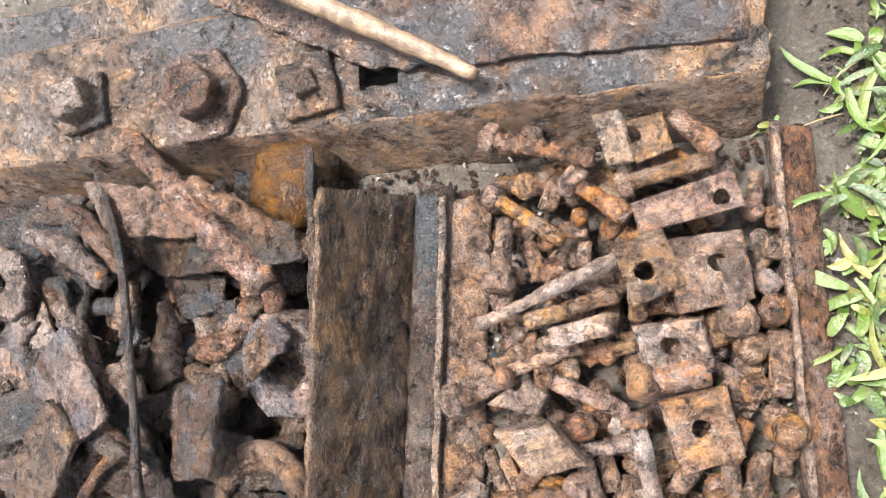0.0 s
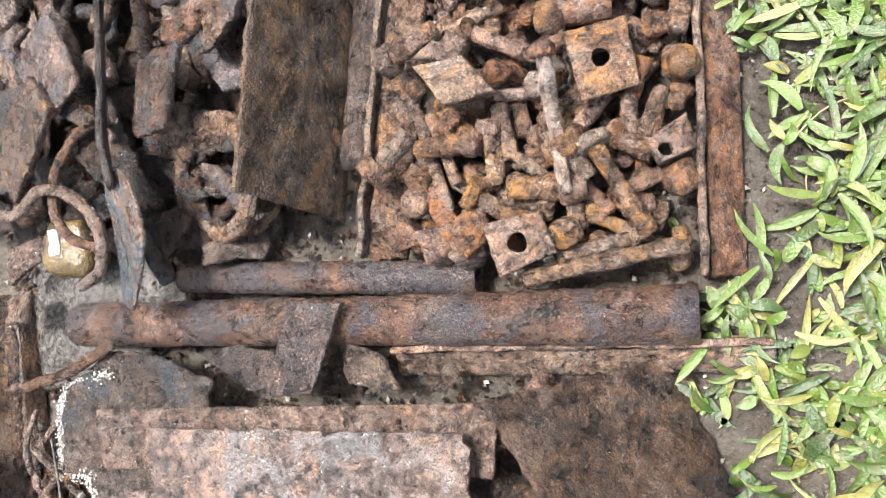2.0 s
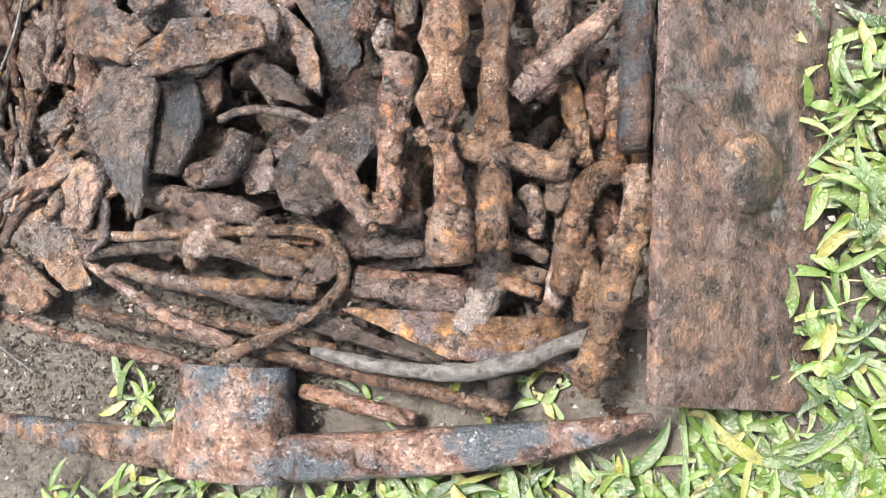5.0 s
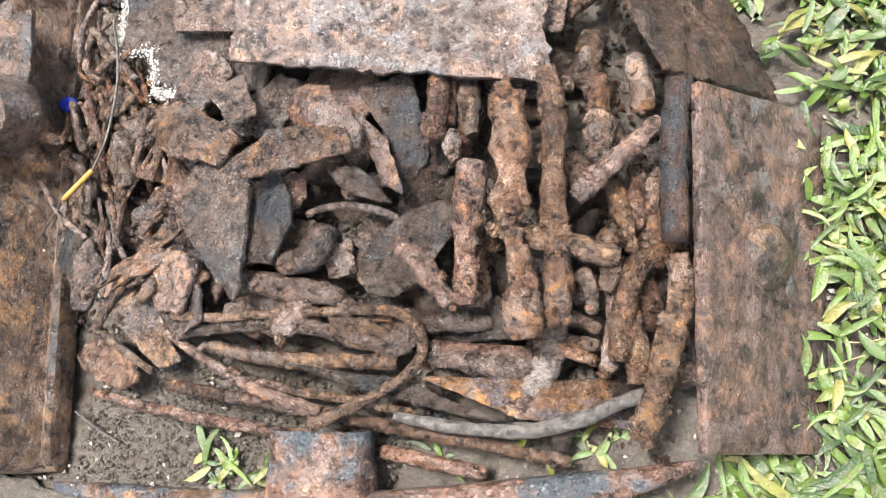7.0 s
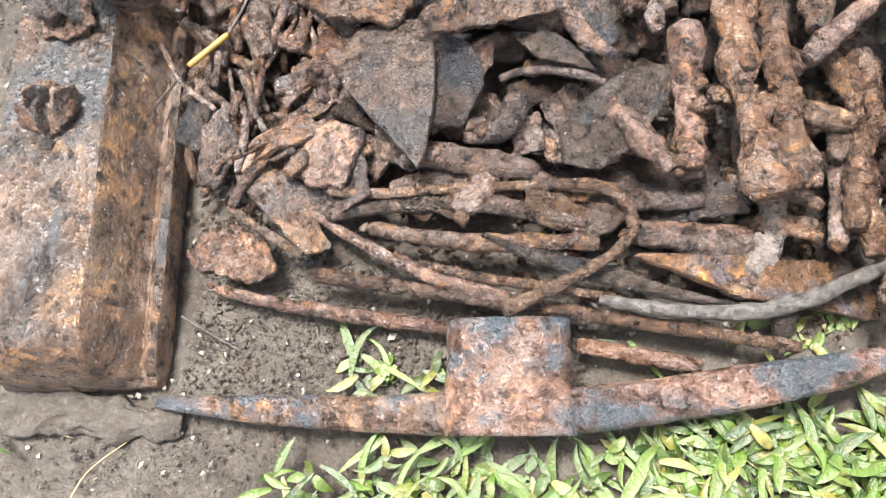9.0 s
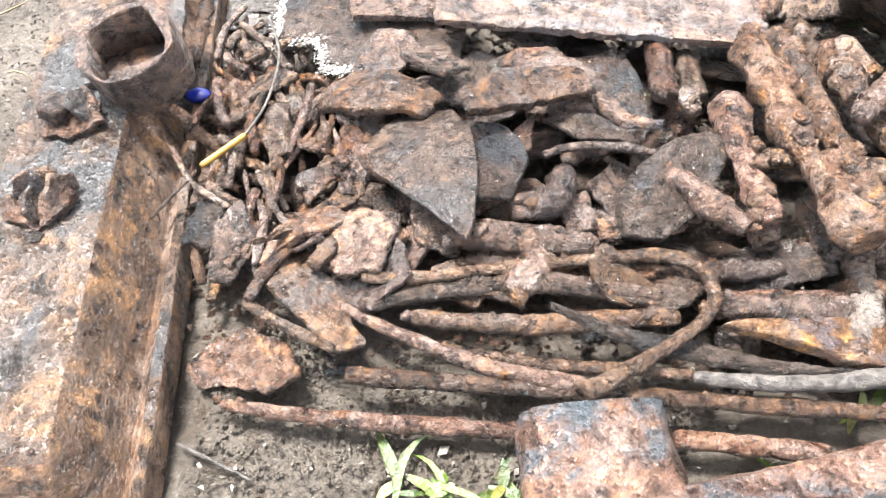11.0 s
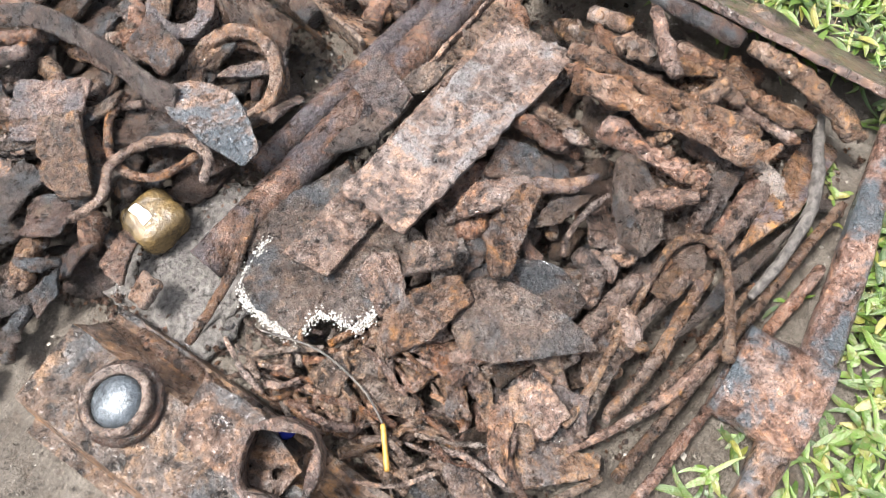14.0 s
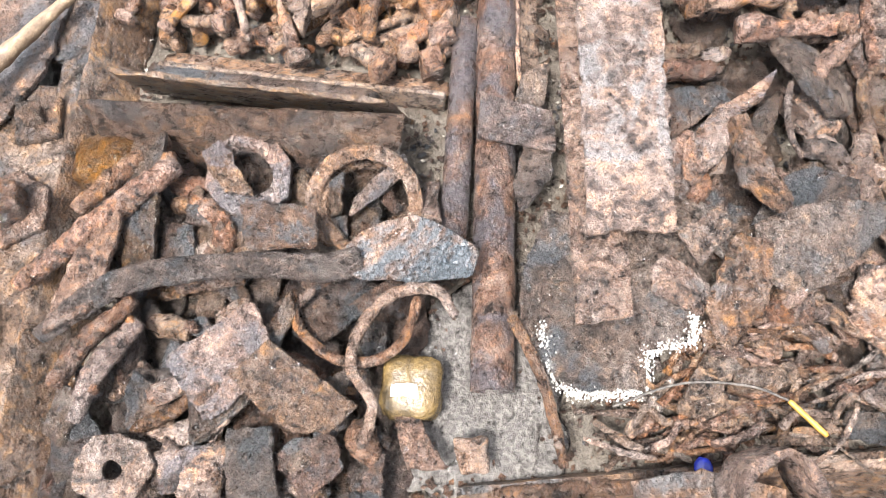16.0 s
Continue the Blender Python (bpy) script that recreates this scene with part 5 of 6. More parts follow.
def dome_bolt():
    root = thing("dome_bolt", (-0.605, -0.388, 0.077), "domed steel bolt head on round washers on the sleeper", "bolt")
    w = link("washer", mesh_of("washer", *slab(ngon(28, 0.041, 0, 0.01), 0.008, rough=0.0008, chamfer=0.3, step=0.006), RUST_DARK), root, "flat grey washer")
    w.location = (0, 0, 0.004)
    ring = [(0.0295 * math.cos(k * math.pi / 14), 0.0295 * math.sin(k * math.pi / 14), 0.014) for k in range(29)]
    link("collar", mesh_of("collar", *tube(ring, 0.0045, seg=12, lump=0.08, square=3, flat=1.5), RUST_BROWN), root, "raised brown collar")
    d = link("dome", mesh_of("dome", *lump(0.0255, (1, 1, 0.5), 0.03, 16), DOME), root, "worn bare steel dome")
    d.location = (0, 0, 0.011)


dome_bolt()


def socket_stub():
    v, f = slab(ngon(22, 0.039, 0, 0.04), 0.044, hole=0.028, rough=0.0022, chamfer=0.3, step=0.008, square_hole=True)
    ob = new("pipe_stub", mesh_of("pipe_stub", v, f, RUST_BOLT))
    ob.matrix_world = pose(-0.537, -0.543, 0.098, 8, -10, 30)
    tagged(ob, "thick broken pipe stub with a squarish hole, on the sleeper", "pipe")


socket_stub()
plate_thing("bracket", [(-0.59, -0.45, 0.083), (-0.535, -0.43, 0.083), (-0.52, -0.49, 0.083), (-0.53, -0.56, 0.082), (-0.58, -0.56, 0.082)], 0.006, RUST_SILL, "flat rusty bracket lying on the sleeper", "bracket", jag=0.002, hole=0.005, hole_at=(-0.012, -0.045))


def clamped_nut(x, y, z, turn, size, label, sides=4, washer=0.0):
    """A nut corroded on to the sleeper, with what is left of its clip."""
    root = thing("clamp_nut", (x, y, z), label, "nut", "nuts on the sleepers")
    root.rotation_euler = (0, 0, radians(turn))
    if washer:
        w = link("washer", mesh_of("washer", *slab(ngon(sides, washer, math.pi / 4, 0.06, seed=SEED[0]), 0.011, jag=0.003, rough=0.0016, chamfer=0.3), RUST_BEAM), root)
        w.location = (0, 0, 0.004)
    n = link("nut", mesh_of("nut", *slab(ngon(sides, size, math.pi / 4, 0.05, seed=SEED[0]), size * 1.5, jag=0.0015, rough=0.002, chamfer=0.3, step=0.004), RUST_BROWN), root)
    n.location = (0, 0, size * 0.75)
    n.rotation_euler = (0.1, 0.15, 0.2)
    return root


clamped_nut(-0.452, 0.19, 0.07, 8, 0.021, "square nut on a corroded square clip", 4, 0.034)
clamped_nut(-0.328, 0.184, 0.07, 20, 0.023, "hexagonal bolt head on a thick corroded washer", 6, 0.043)
clamped_nut(-0.229, 0.182, 0.07, 12, 0.013, "flattened nut on a thin square washer", 4, 0.034)


def torn_clip(x, y, turn, label, fins):
    """A bent, torn clip with what is left of its nut; a dark patch beside one is drawn as an empty bolt slot."""
    root = thing("clamp_nut", (x, y, 0.078), label, "nut", "nuts on the sleepers")
    root.rotation_euler = (0, 0, radians(turn))
    base = link("clip", mesh_of("clip", *slab(ngon(7, 0.025, 0.2, 0.28, 1.15, seed=fins + 3), 0.005, jag=0.004, rough=0.002, bend=(3.0, 2.0), step=0.003), RUST_BROWN), root)
    base.matrix_local = pose(0.002, -0.002, 0.003, 6, -8, 0)
    if fins:
        for k, (dx, dy, rz, h) in enumerate(((-0.006, 0.008, 15, 0.02), (0.004, 0.01, -10, 0.023), (0.013, 0.002, 60, 0.018), (-0.004, -0.008, 100, 0.014))):
            fin = link("fin", mesh_of("fin", *slab(ngon(6, 0.012, 0.3, 0.2, 1.2, seed=k + 20), 0.005, jag=0.002, rough=0.0015, step=0.003), RUST_SHARD), root)
            fin.matrix_local = pose(dx, dy, h * 0.55, 72, 0, rz)
    else:
        n = link("nut", mesh_of("nut", *slab(ngon(6, 0.013, 0.3, 0.08, seed=9), 0.014, jag=0.001, rough=0.0016, chamfer=0.3, step=0.003), RUST_BROWN), root)
        n.matrix_local = pose(-0.008, 0.004, 0.011, 8, 12, 20)
        lip = link("fin", mesh_of("fin", *slab(ngon(6, 0.014, 0.5, 0.2, 1.3, seed=31), 0.004, jag=0.002, rough=0.0015, step=0.003), RUST_SHARD), root)
        lip.matrix_local = pose(0.012, 0.002, 0.01, 20, 55, 20)


torn_clip(-0.58, -0.592, 20, "small nut on a torn rusted clip", 0)
torn_clip(-0.566, -0.676, 10, "split rusted clip with upright fins", 1)
# Thin dark slab on the uncut top, painting the shaded inside of the slot.
slot_dark = new("bolt_slot", mesh_of("bolt_slot", *slab(ngon(5, 0.007, 0.4, 0.2, 1.2, seed=4), 0.003, step=0.003), RUST_SHADED))
slot_dark.location = (-0.563, -0.704, 0.0765)
tagged(slot_dark, "dark painted shade of a rusted-through bolt slot in the sleeper", "slot")


def ring_piece(name, at, r, bar, turn, label, square=2.0, mat=None, squash=1.0):
    pts = [(r * math.cos(a * math.pi / 12), r * squash * math.sin(a * math.pi / 12), 0) for a in range(25)]
    v, f = tube(pts, bar, seg=12, lump=0.16, square=square)
    ob = new(name, mesh_of(name, v, f, mat or RUST_BROWN))
    ob.matrix_world = Matrix.Translation(at) @ pose(0, 0, 0, *turn)
    return tagged(ob, label, "ring")


v, f = slab(ngon(8, 0.047, 0.2, 0.04), 0.032, hole=0.024, rough=0.002, chamfer=0.3, step=0.006)
ob = new("ring_nut", mesh_of("ring_nut", v, f, RUST_RED))
ob.matrix_world = pose(-0.263, -0.042, 0.042, 6, -14, 10)
tagged(ob, "large octagonal rusted nut with a wide round hole", "nut")
ring_piece("iron_ring", (-0.285, -0.166, 0.045), 0.052, [0.008, 0.009, 0.007, 0.0085], (8, -22, 0), "large rusted ring, tilted in the scrap", 5.0)
ring_piece("iron_ring", (-0.285, -0.17, 0.035), 0.05, [0.007, 0.006, 0.0075], (8, -16, 60), "large rusted ring lying under another", 4.0)
ring_piece("iron_ring", (-0.535, -0.56, 0.03), 0.026, [0.006, 0.007], (70, 0, 20), "half-buried small rusted ring", 3.0)

v, f = lump(0.037, (1, 1, 0.85), 0.1, 18, 3.2)
ob = new("iron_drum", mesh_of("iron_drum", v, f, rust("rust_orange", (0.03, 0.015, 0.008), (0.12, 0.055, 0.02), (0.24, 0.12, 0.045), (0.32, 0.14, 0.035), flecks=0.7)))
ob.location = (-0.262, 0.108, 0.036)
tagged(ob, "drum-shaped lump of bright orange rust", "lump")

v, f = slab(ngon(9, 0.036, 0, 0.12), 0.01, hole=0.009, jag=0.002, rough=0.002, chamfer=0.3)
ob = new("washer", mesh_of("washer", v, f, RUST_SHARD))
ob.matrix_world = pose(-0.566, 0.035, 0.05, 10, -8, 0)
tagged(ob, "rusted washer with a small hole", "washer")


def strap():
    """A broad flat strap, leaning and twisted, that widens to a bare end."""
    root = thing("iron_strap", (-0.382, -0.023, 0.1), "long flat twisted iron strap with a broad bare end", "strap")
    o = (-0.382, -0.023, 0.1)
    path = [(-0.452, 0.132, 0.06), (-0.401, 0.054, 0.088), (-0.382, -0.023, 0.098), (-0.374, -0.086, 0.1), (-0.372, -0.139, 0.098), (-0.362, -0.18, 0.095)]
    v, f = tube(path, [0.009, 0.013, 0.0145, 0.0135, 0.014, 0.017], seg=16, square=6, flat=0.24, lump=0.12, origin=o, up=(-0.8, 0.0, 0.6), step=0.004)
    link("strap_band", mesh_of("strap_band", v, f, RUST_DARK), root)
    path = [(-0.365, -0.168, 0.094), (-0.35, -0.2, 0.092), (-0.345, -0.235, 0.088), (-0.349, -0.268, 0.083), (-0.352, -0.285, 0.08)]
    v, f = tube(path, [0.016, 0.027, 0.032, 0.025, 0.014], seg=20, square=6, flat=0.1, lump=0.07, origin=o, up=(-0.45, 0.1, 0.9), step=0.004)
    link("strap_end", mesh_of("strap_end", v, f, RUST_PICK), root, "broad end with bare bluish metal")


strap()


def stone():
    root = thing("stone", (-0.466, -0.232, 0.03), "squarish ochre stone with a pale quartz face", "stone")
    link("stone_body", mesh_of("stone_body", *lump(0.031, (1.0, 0.95, 0.75), 0.07, 12, 4.0), STONE), root)
    q = link("quartz_face", mesh_of("quartz_face", *slab([(-0.012, -0.005), (0.003, -0.009), (0.013, -0.006), (0.014, 0.004), (0.002, 0.006), (-0.01, 0.008)], 0.006, jag=0.003, rough=0.001), QUARTZ), root, "pale quartz patch")
    q.matrix_local = pose(-0.006, 0.004, 0.0225, 0, -8, 100)


stone()

# the second standing plate and the white-crusted sheet
plate_thing("standing_plate", [(-0.217, 0.128, 0.1), (-0.212, -0.204, 0.1), (-0.25, -0.188, 0.0), (-0.258, 0.108, 0.0)], 0.005, RUST_LEAN, "brown rusty plate standing upright on its edge", "plate", jag=0.002, rough=0.0016)
plate_thing("crusted_sheet", [(-0.282, -0.349, 0.052), (-0.348, -0.33, 0.05), (-0.405, -0.331, 0.047), (-0.46, -0.376, 0.045), (-0.453, -0.449, 0.045), (-0.418, -0.451, 0.048), (-0.402, -0.494, 0.05), (-0.367, -0.488, 0.052), (-0.289, -0.484, 0.055)], 0.005,
            RUST_DARK, "thin rusted sheet with a white crust along its torn edge", "sheet", jag=0.004, rough=0.002)


def crust():
    """White crust along the torn edge of the sheet."""
    rnd = random.Random(3)
    edge = path_of([(-0.405, -0.352, 0.048), (-0.458, -0.374, 0.046), (-0.462, -0.41, 0.046), (-0.455, -0.448, 0.046), (-0.42, -0.452, 0.049), (-0.405, -0.492, 0.051), (-0.372, -0.492, 0.053)], 0.0022)
    verts, faces = [], []
    for p in edge:
        for _ in range(18):
            v, f = lump(rnd.uniform(0.0003, 0.0012), (1.2, 1, 0.6), 0.4, 3)
            o = len(verts)
            q = p + Vector((rnd.gauss(0.003, 0.0035), rnd.gauss(0, 0.0035), rnd.uniform(0.001, 0.0035)))
            verts += [(a + q.x, b + q.y, c + q.z) for a, b, c in v]
            faces += [tuple(i + o for i in t) for t in f]
    tagged(new("white_crust", mesh_of("white_crust", verts, faces, LIME)), "flaky white mineral crust on a sheet edge", "crust", kind="stuff")


crust()
k = new("yellow_straw", mesh_of("yellow_straw", *tube([(-0.452, -0.577, 0.055), (-0.48, -0.61, 0.052)], [0.0026, 0.0028], seg=8, lump=0.05), YELLOW))
tagged(k, "bright yellow piece of straw", "straw")
k = new("dry_stem", mesh_of("dry_stem", *tube([(-0.47, -0.42, 0.05), (-0.445, -0.48, 0.058), (-0.442, -0.54, 0.058), (-0.452, -0.577, 0.055)], 0.0013, seg=6, lump=0.05), BARK))
tagged(k, "thin dry grass stem", "stem")
k = new("dry_stem", mesh_of("dry_stem", *tube([(-0.483, -0.613, 0.05), (-0.51, -0.655, 0.04)], 0.0014, seg=6, lump=0.05), RUST_DARK))
tagged(k, "thin dark stem end", "stem")
k = new("glass_bead", mesh_of("glass_bead", *lump(0.009, (1.3, 1, 0.6), 0.1, 8), BLUEGLASS))
k.location = (-0.518, -0.507, 0.03)
tagged(k, "dark blue shard of glass among the nails", "glass")
v, f = lump(0.105, (1, 0.85, 0.07), 0.3, 26)
k = new("wet_slate", mesh_of("wet_slate", v, f, SLATE))
k.matrix_world = pose(-0.475, -0.3, 0.002, 0, 0, 20)
tagged(k, "wet grey slab of rock in the soil", "rock")


v, f = tube([(-0.66, -0.87, 0.0), (-0.58, -0.905, 0.004), (-0.5, -0.905, 0.004), (-0.43, -0.9, 0.0)], [0.01, 0.02, 0.02, 0.01], seg=24, lump=0.5, flat=0.4, step=0.006)
tagged(new("mud", mesh_of("mud", v, f, EARTH)), "damp mud heaped against the sleeper end", "mud", kind="stuff")


for pts, r in (([(-0.639, -0.704, 0.004), (-0.665, -0.72, 0.006), (-0.682, -0.742, 0.005), (-0.698, -0.768, 0.006), (-0.704, -0.795, 0.003)], 0.0011),
               ([(-0.765, -0.47, 0.003), (-0.709, -0.553, 0.005), (-0.698, -0.627, 0.004), (-0.67, -0.673, 0.003)], 0.0008),
               ([(-0.452, -0.814, 0.004), (-0.423, -0.825, 0.007), (-0.395, -0.835, 0.005)], 0.0013)):
    bar_thing("root", pts, [r, r * 1.2, r * 0.7], BARK, "thin dark root lying on the damp soil", "root", seg=7, lump=0.1)
for x, y, r in ((-0.753, -0.664, 0.0065), (-0.682, -0.683, 0.0045), (-0.698, -0.627, 0.003), (-0.735, -0.72, 0.003), (-0.71, -0.84, 0.0035), (-0.66, -0.79, 0.0028)):
    k = new("pebble", mesh_of("pebble", *lump(r, (1.15, 1, 0.6), 0.16, 7), STONE))
    k.location = (x, y, r * 0.25)
    tagged(k, "larger ochre pebble set in the soil" if r > 0.004 else "small ochre pebble set in the soil", "pebble", "pebbles in the soil")


# ---------------------------------------------------------------- heaps under the pieces
def inside(x, y, poly):
    hit = False
    for (x0, y0), (x1, y1) in zip(poly, poly[1:] + poly[:1]):
        if (y0 > y) != (y1 > y) and x < (x1 - x0) * (y - y0) / (y1 - y0) + x0:
            hit = not hit
    return hit


def scatter(poly, count, seed, gap=0.0):
    rnd, out = random.Random(seed), []
    xs, ys = [p[0] for p in poly], [p[1] for p in poly]
    for _ in range(count * 40):
        if len(out) >= count:
            break
        x, y = rnd.uniform(min(xs), max(xs)), rnd.uniform(min(ys), max(ys))
        if inside(x, y, poly) and all((x - p[0]) ** 2 + (y - p[1]) ** 2 > gap * gap for p in out):
            out.append((x, y))
    return out


BAY_BOLTS = [(-0.095, 0.11), (-0.1, -0.235), (0.12, -0.24), (0.105, 0.115)]
BAY_SCRAP = [(-0.8, 0.11), (-0.74, -0.22), (-0.5, -0.22), (-0.24, -0.23), (-0.24, 0.1)]
BAY_SHARDS = [(-0.46, -0.5), (-0.1, -0.36), (-0.1, -0.7), (-0.4, -0.71), (-0.44, -0.62)]
BAY_SPIKES = [(-0.13, -0.4), (-0.11, -0.72), (0.11, -0.74), (0.08, -0.46), (0.0, -0.36)]
BAY_NAILS = [(-0.52, -0.42), (-0.37, -0.44), (-0.37, -0.57), (-0.45, -0.7), (-0.485, -0.62)]


def filler_bolts():
    rnd = random.Random(11)
    for x, y in scatter(BAY_BOLTS, 130, 5, 0.011):
        a, l = rnd.uniform(0, 6.3), rnd.uniform(0.02, 0.045)
        z = rnd.uniform(0.012, 0.028)
        q = (x + l * math.cos(a), y + l * math.sin(a))
        q = (min(max(q[0], -0.09), 0.112), min(max(q[1], -0.235), 0.105))
        bolt((x, y, z), (*q, z + rnd.uniform(-0.006, 0.006)), rnd.uniform(0.007, 0.0095), rnd.choice(["hex", "round", "round", "none", "nut", "square"]))


filler_bolts()


def filler(poly, count, seed, zs, sizes, names, gap):
    """Further pieces of the heap, lying deeper: shards and stubs. The lowest carry the shade of the gaps in their
    colour.
    """
    rnd = random.Random(seed)
    for x, y in scatter(poly, count, seed, gap):
        z, s, a = rnd.uniform(*zs), rnd.uniform(*sizes), rnd.uniform(0, 6.3)
        if rnd.random() < names:
            n = rnd.randint(4, 6)
            tilt = (rnd.uniform(-0.5, 0.5), rnd.uniform(-0.5, 0.5))
            pts = []
            for k in range(n):
                b, q = a + 6.283 * k / n + rnd.uniform(-0.3, 0.3), s * rnd.uniform(0.65, 1.2)
                dx, dy = q * math.cos(b) * 1.3, q * math.sin(b) * 0.8
                pts.append((x + dx, y + dy, max(0.004, z + dx * tilt[0] + dy * tilt[1])))
            shard("shard", rnd.choice(["brown shard deep in the heap", "dark shard deep in the heap", "brown flake of rusted casing in the heap"]), pts, 0.005, RUST_SHADED if z < 0.03 else (RUST_DARK if y > -0.3 and rnd.random() < 0.7 else None))
        else:
            l = s * rnd.uniform(1.2, 2.2)
            m = (x + l * 0.5 * math.cos(a), y + l * 0.5 * math.sin(a), z + rnd.uniform(-0.004, 0.004))
            e = (x + l * math.cos(a + 0.2), y + l * math.sin(a + 0.2), max(0.006, z + rnd.uniform(-0.01, 0.01)))
            r = rnd.uniform(0.006, 0.012)
            rusty_bar(rnd.choice(["spike", "bolt"]), "short rust-caked stub deep in the heap", [(x, y, z), m, e], [r, r * 1.3, r * 0.9], RUST_SHADED if z < 0.025 else (RUST_DARK if y > -0.3 and rnd.random() < 0.6 else None))


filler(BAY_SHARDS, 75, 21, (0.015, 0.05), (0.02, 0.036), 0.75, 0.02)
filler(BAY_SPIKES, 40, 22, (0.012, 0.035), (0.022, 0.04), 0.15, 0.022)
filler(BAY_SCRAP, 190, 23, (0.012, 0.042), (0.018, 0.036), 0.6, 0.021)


def nails():
    rnd = random.Random(31)
    for x, y in scatter(BAY_NAILS, 120, 8, 0.006):
        a = rnd.gauss(1.75, 0.55)
        l = rnd.uniform(0.03, 0.085)
        z = rnd.uniform(0.01, 0.045)
        r = rnd.uniform(0.0022, 0.0046)
        dx, dy = l / 2 * math.cos(a), l / 2 * math.sin(a)
        b = rnd.uniform(-0.008, 0.008)
        pts = [(x - dx, y - dy, z + rnd.uniform(-0.008, 0.008)), (x + b, y + b, z + 0.003), (x + dx, y + dy, max(0.006, z + rnd.uniform(-0.01, 0.01)))]
        v, f = tube(pts, [r, r * rnd.uniform(0.8, 1.5), r, r * rnd.uniform(0.6, 1.4)], seg=8, lump=0.25, origin=pts[0], scale=120)
        ob = new("nail", mesh_of("nail", v, f, RUST_BROWN))
        ob.location = pts[0]
        tagged(ob, "long rust-caked nail in a tangle of nails", "nail", "tangle of nails")


nails()


def debris(name, poly, count, seed, size, mat, label, zmax=0.012):
    """Crumbs and flakes that fill the ground between the pieces."""
    rnd = random.Random(seed)
    verts, faces = [], []
    xs, ys = [p[0] for p in poly], [p[1] for p in poly]
    n = 0
    while n < count:
        x, y = rnd.uniform(min(xs), max(xs)), rnd.uniform(min(ys), max(ys))
        if not inside(x, y, poly):
            continue
        n += 1
        s, o = size * rnd.uniform(0.3, 1.0) ** 1.5, len(verts)
        m = Euler((rnd.uniform(0, 6), rnd.uniform(0, 6), rnd.uniform(0, 6))).to_matrix()
        pts = [(1, 0, 0), (-1, 0.1, 0), (0.1, 0.9, 0), (0, -0.8, 0.1), (0, 0.1, 0.55), (0.1, 0, -0.55)]
        z = rnd.uniform(0, zmax)
        for p in pts:
            q = m @ Vector([c * s * rnd.uniform(0.7, 1.2) for c in p])
            verts.append((x + q.x, y + q.y, z + q.z * 0.7))
        faces += [tuple(o + i for i in t) for t in ((0, 2, 4), (2, 1, 4), (1, 3, 4), (3, 0, 4), (2, 0, 5), (1, 2, 5), (3, 1, 5), (0, 3, 5))]
    tagged(new(name, mesh_of(name, verts, faces, mat, False)), label, "debris", kind="stuff")


debris("rust_crumbs", [(-0.66, 0.12), (-0.5, -0.72), (-0.4, -0.76), (0.12, -0.76), (0.14, 0.12)], 9000, 41, 0.007, RUST_DARK, "crumbs and flakes of rust on the soil", 0.008)
debris("gravel", [(-1.3, 0.8), (-1.3, -1.4), (0.9, -1.4), (0.9, 0.8)], 9000, 42, 0.0045, simple("pebbles", (0.1, 0.085, 0.07), (0.3, 0.27, 0.23), 50, 0.6), "small pebbles and grit in the soil", 0.003)
debris("soil_crumbs", [(-1.2, -0.1), (-0.72, -0.2), (-0.64, -0.9), (-0.45, -0.89), (-0.1, -0.86), (0.3, -0.8), (0.3, -1.15), (-1.2, -1.15)], 14000, 43, 0.0034, EARTH, "crumbly clods of damp soil", 0.003)
debris("soil_crumbs", [(0.15, 0.25), (0.15, -0.3), (0.25, -0.5), (0.28, -0.85), (0.45, -0.85), (0.42, 0.25)], 7000, 44, 0.0034, EARTH, "crumbly clods of damp soil", 0.003)
debris("soil_crumbs", [(-0.44, -0.72), (-0.1, -0.75), (-0.12, -0.83), (-0.44, -0.88)], 3500, 45, 0.0034, EARTH, "crumbly clods of damp soil", 0.003)


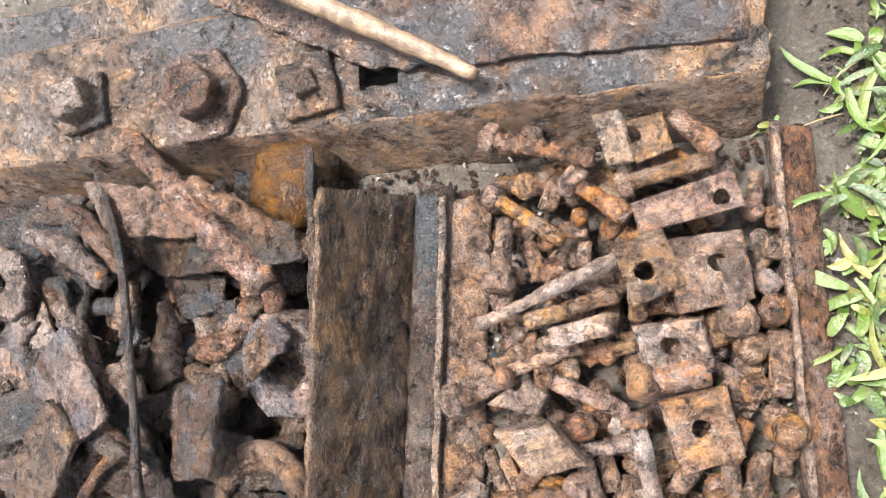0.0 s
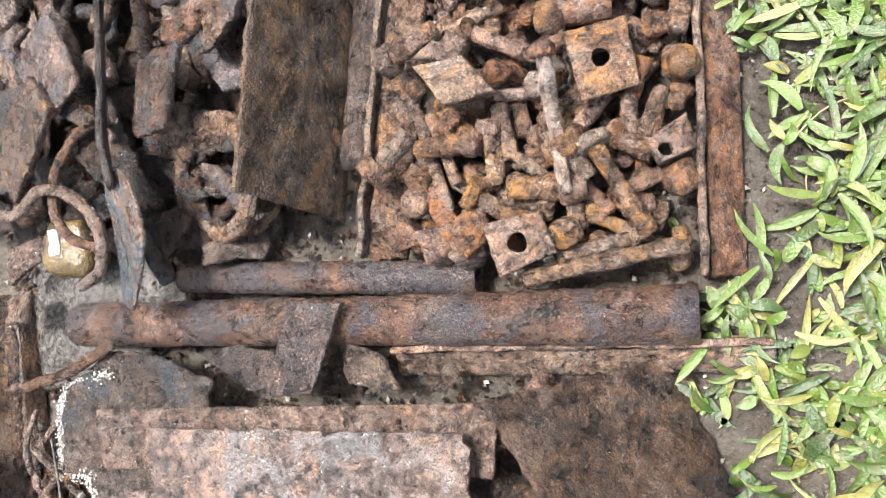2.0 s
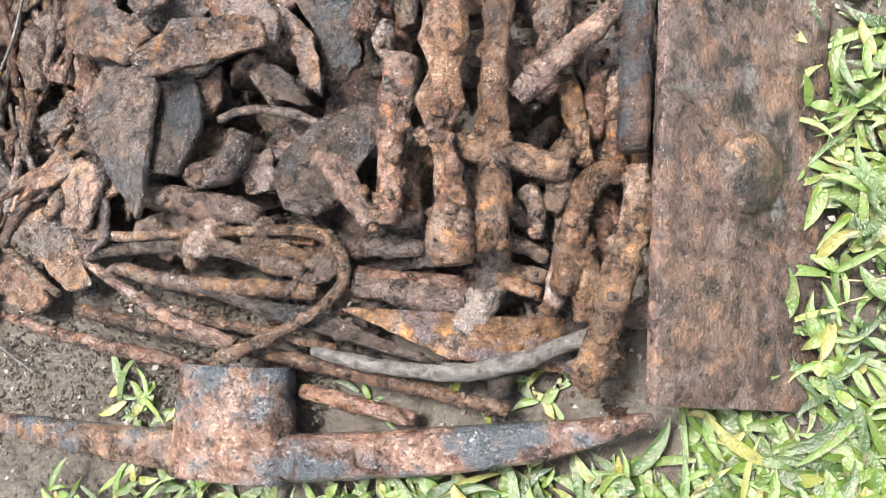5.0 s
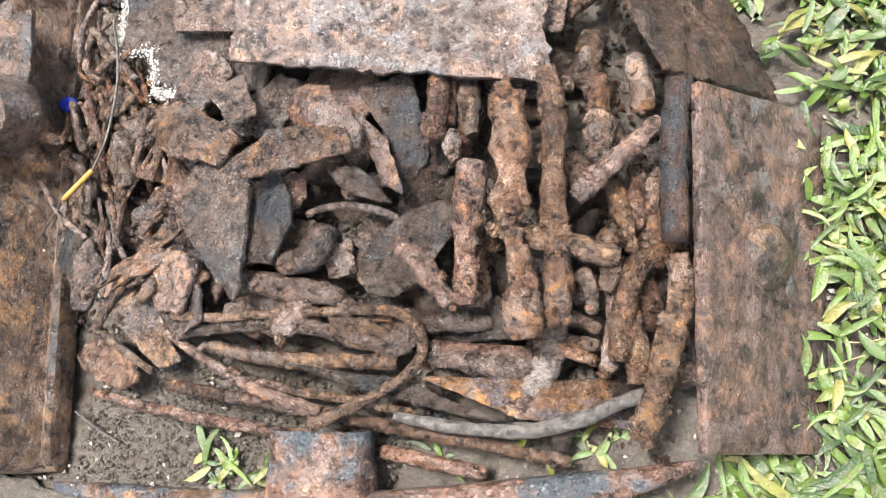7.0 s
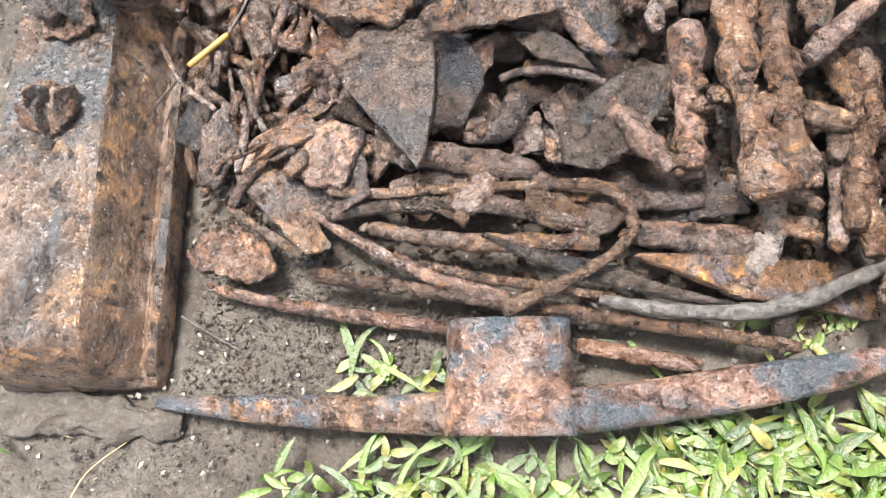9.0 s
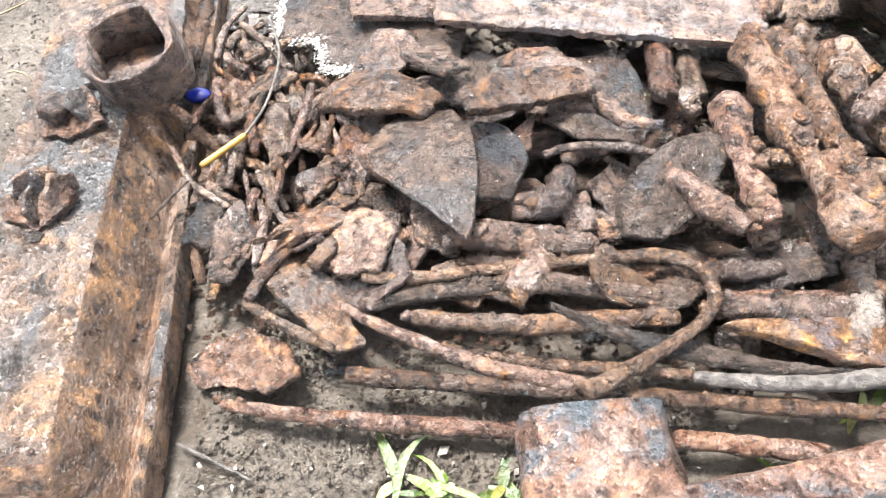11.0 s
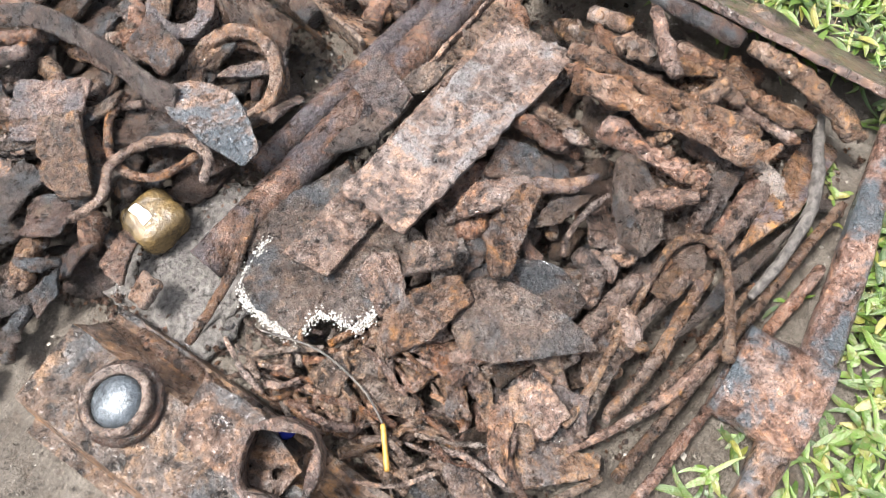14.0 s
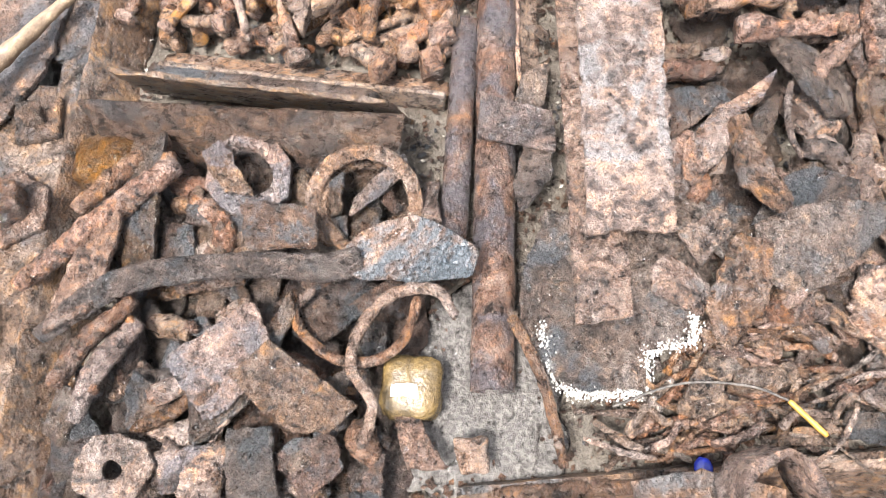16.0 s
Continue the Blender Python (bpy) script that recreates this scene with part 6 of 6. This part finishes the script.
# ---------------------------------------------------------------- grass
def grass():
    rnd = random.Random(77)
    verts, faces = [], []

    def leaf(x, y, z, a, l, w, rise, droop):
        o = len(verts)
        curl = rnd.uniform(-0.5, 0.5)
        lift0 = rnd.uniform(0.1, 0.6)
        n = 6
        for i in range(n + 1):
            u = i / n
            wd = w * (0.35 + 0.65 * min(1, u * 4)) * (1 - max(0, (u - 0.45) / 0.55) ** 1.8) + 0.0003
            r = l * u
            b = curl * u * u
            ca, sa = math.cos(a + b), math.sin(a + b)
            h = z + rise * u - droop * u * u
            for s, lift in ((-1, lift0), (0, 0.0), (1, lift0)):
                verts.append((x + ca * r - sa * s * wd, y + sa * r + ca * s * wd, max(h + lift * wd, 0.002)))
        for i in range(n):
            b = o + i * 3
            faces.append((b, b + 1, b + 4, b + 3))
            faces.append((b + 1, b + 2, b + 5, b + 4))

    def tuft(x, y, size=1.0, count=None):
        base = rnd.uniform(0, 6.3)
        z = rnd.uniform(0.0, 0.024)
        for k in range(count or rnd.randint(3, 6)):
            l = rnd.choice((0.5, 0.7, 0.95, 1.3)) * rnd.uniform(0.022, 0.042) * size
            leaf(x + rnd.gauss(0, 0.006), y + rnd.gauss(0, 0.006), z, base + k * 2.1 + rnd.uniform(-0.5, 0.5), l, rnd.choice((0.0022, 0.003, 0.0042)) * rnd.uniform(0.75, 1.15) * size, rnd.uniform(-0.006, 0.018) * size, rnd.uniform(0.0, 0.02))

    def want(x, y):
        edge = 0.128 + 0.02 * max(0, min(1, (y + 0.3) / 0.2)) + 0.035 * max(0, min(1, (-0.35 - y) / 0.3)) + 0.02 * noise.noise(Vector((y * 9, 3.1, 0)))
        d = 0.0
        if x > edge:
            d = min(1.0, 0.13 + (x - edge) / 0.2)
            if y > 0.1:
                d *= 0.55
        if y < -0.79 - (0.17 - x) * 0.235 and x > -0.36:
            d = max(d, min(1.0, 0.12 + max(0, x + 0.3) / 0.4))
        return d * (0.55 + 0.9 * max(0, 0.35 + noise.noise(Vector((x * 11, y * 11, 5.5)))))

    for _ in range(26000):
        x, y = rnd.uniform(-0.4, 0.95), rnd.uniform(-1.4, 0.75)
        if rnd.random() < want(x, y) * 0.75:
            tuft(x, y)
    for x, y, s, c in ((-0.3, -0.835, 0.9, 7), (-0.27, -0.835, 1.0, 8), (-0.245, -0.83, 0.9, 7), (-0.285, -0.85, 0.8, 6), (-0.08, -0.79, 0.6, 4), (0.04, -0.745, 0.9, 7), (0.08, -0.735, 0.9, 7), (0.06, -0.76, 0.8, 6), (0.0, -0.77, 0.7, 4),
                       (0.075, -0.13, 0.6, 5), (0.09, -0.16, 0.6, 5), (0.085, -0.07, 0.5, 4), (0.1, -0.2, 0.6, 5), (0.02, -0.262, 0.45, 3), (-0.33, -0.24, 0.4, 3), (0.115, 0.13, 0.5, 3), (-0.58, -0.93, 0.5, 4), (0.15, -0.3, 0.7, 5), (0.16, -0.26, 0.7, 5)):
        tuft(x, y, s, c)
    tagged(new("grass", mesh_of("grass", verts, faces, LEAF)), "broad-leaved bright green wet grass", "grass", kind="stuff")
    v2, f2 = [], []
    for _ in range(160):
        x, y, a = rnd.uniform(-0.95, 0.7), rnd.uniform(-1.2, 0.5), rnd.uniform(0, 6.3)
        if not (x > 0.16 or y < -0.88 or x < -0.7 or y > 0.35):
            continue
        l = rnd.uniform(0.02, 0.08)
        v, f = tube([(x, y, 0.004), (x + l * 0.5 * math.cos(a), y + l * 0.5 * math.sin(a), 0.008), (x + l * math.cos(a + 0.2), y + l * math.sin(a + 0.2), 0.004)], 0.0008, seg=5, lump=0.1, step=0.008)
        o = len(v2)
        v2 += v
        f2 += [tuple(i + o for i in t) for t in f]
    tagged(new("dry_straw", mesh_of("dry_straw", v2, f2, STRAW)), "thin dry straws lying on the soil", "straw", kind="stuff")


grass()
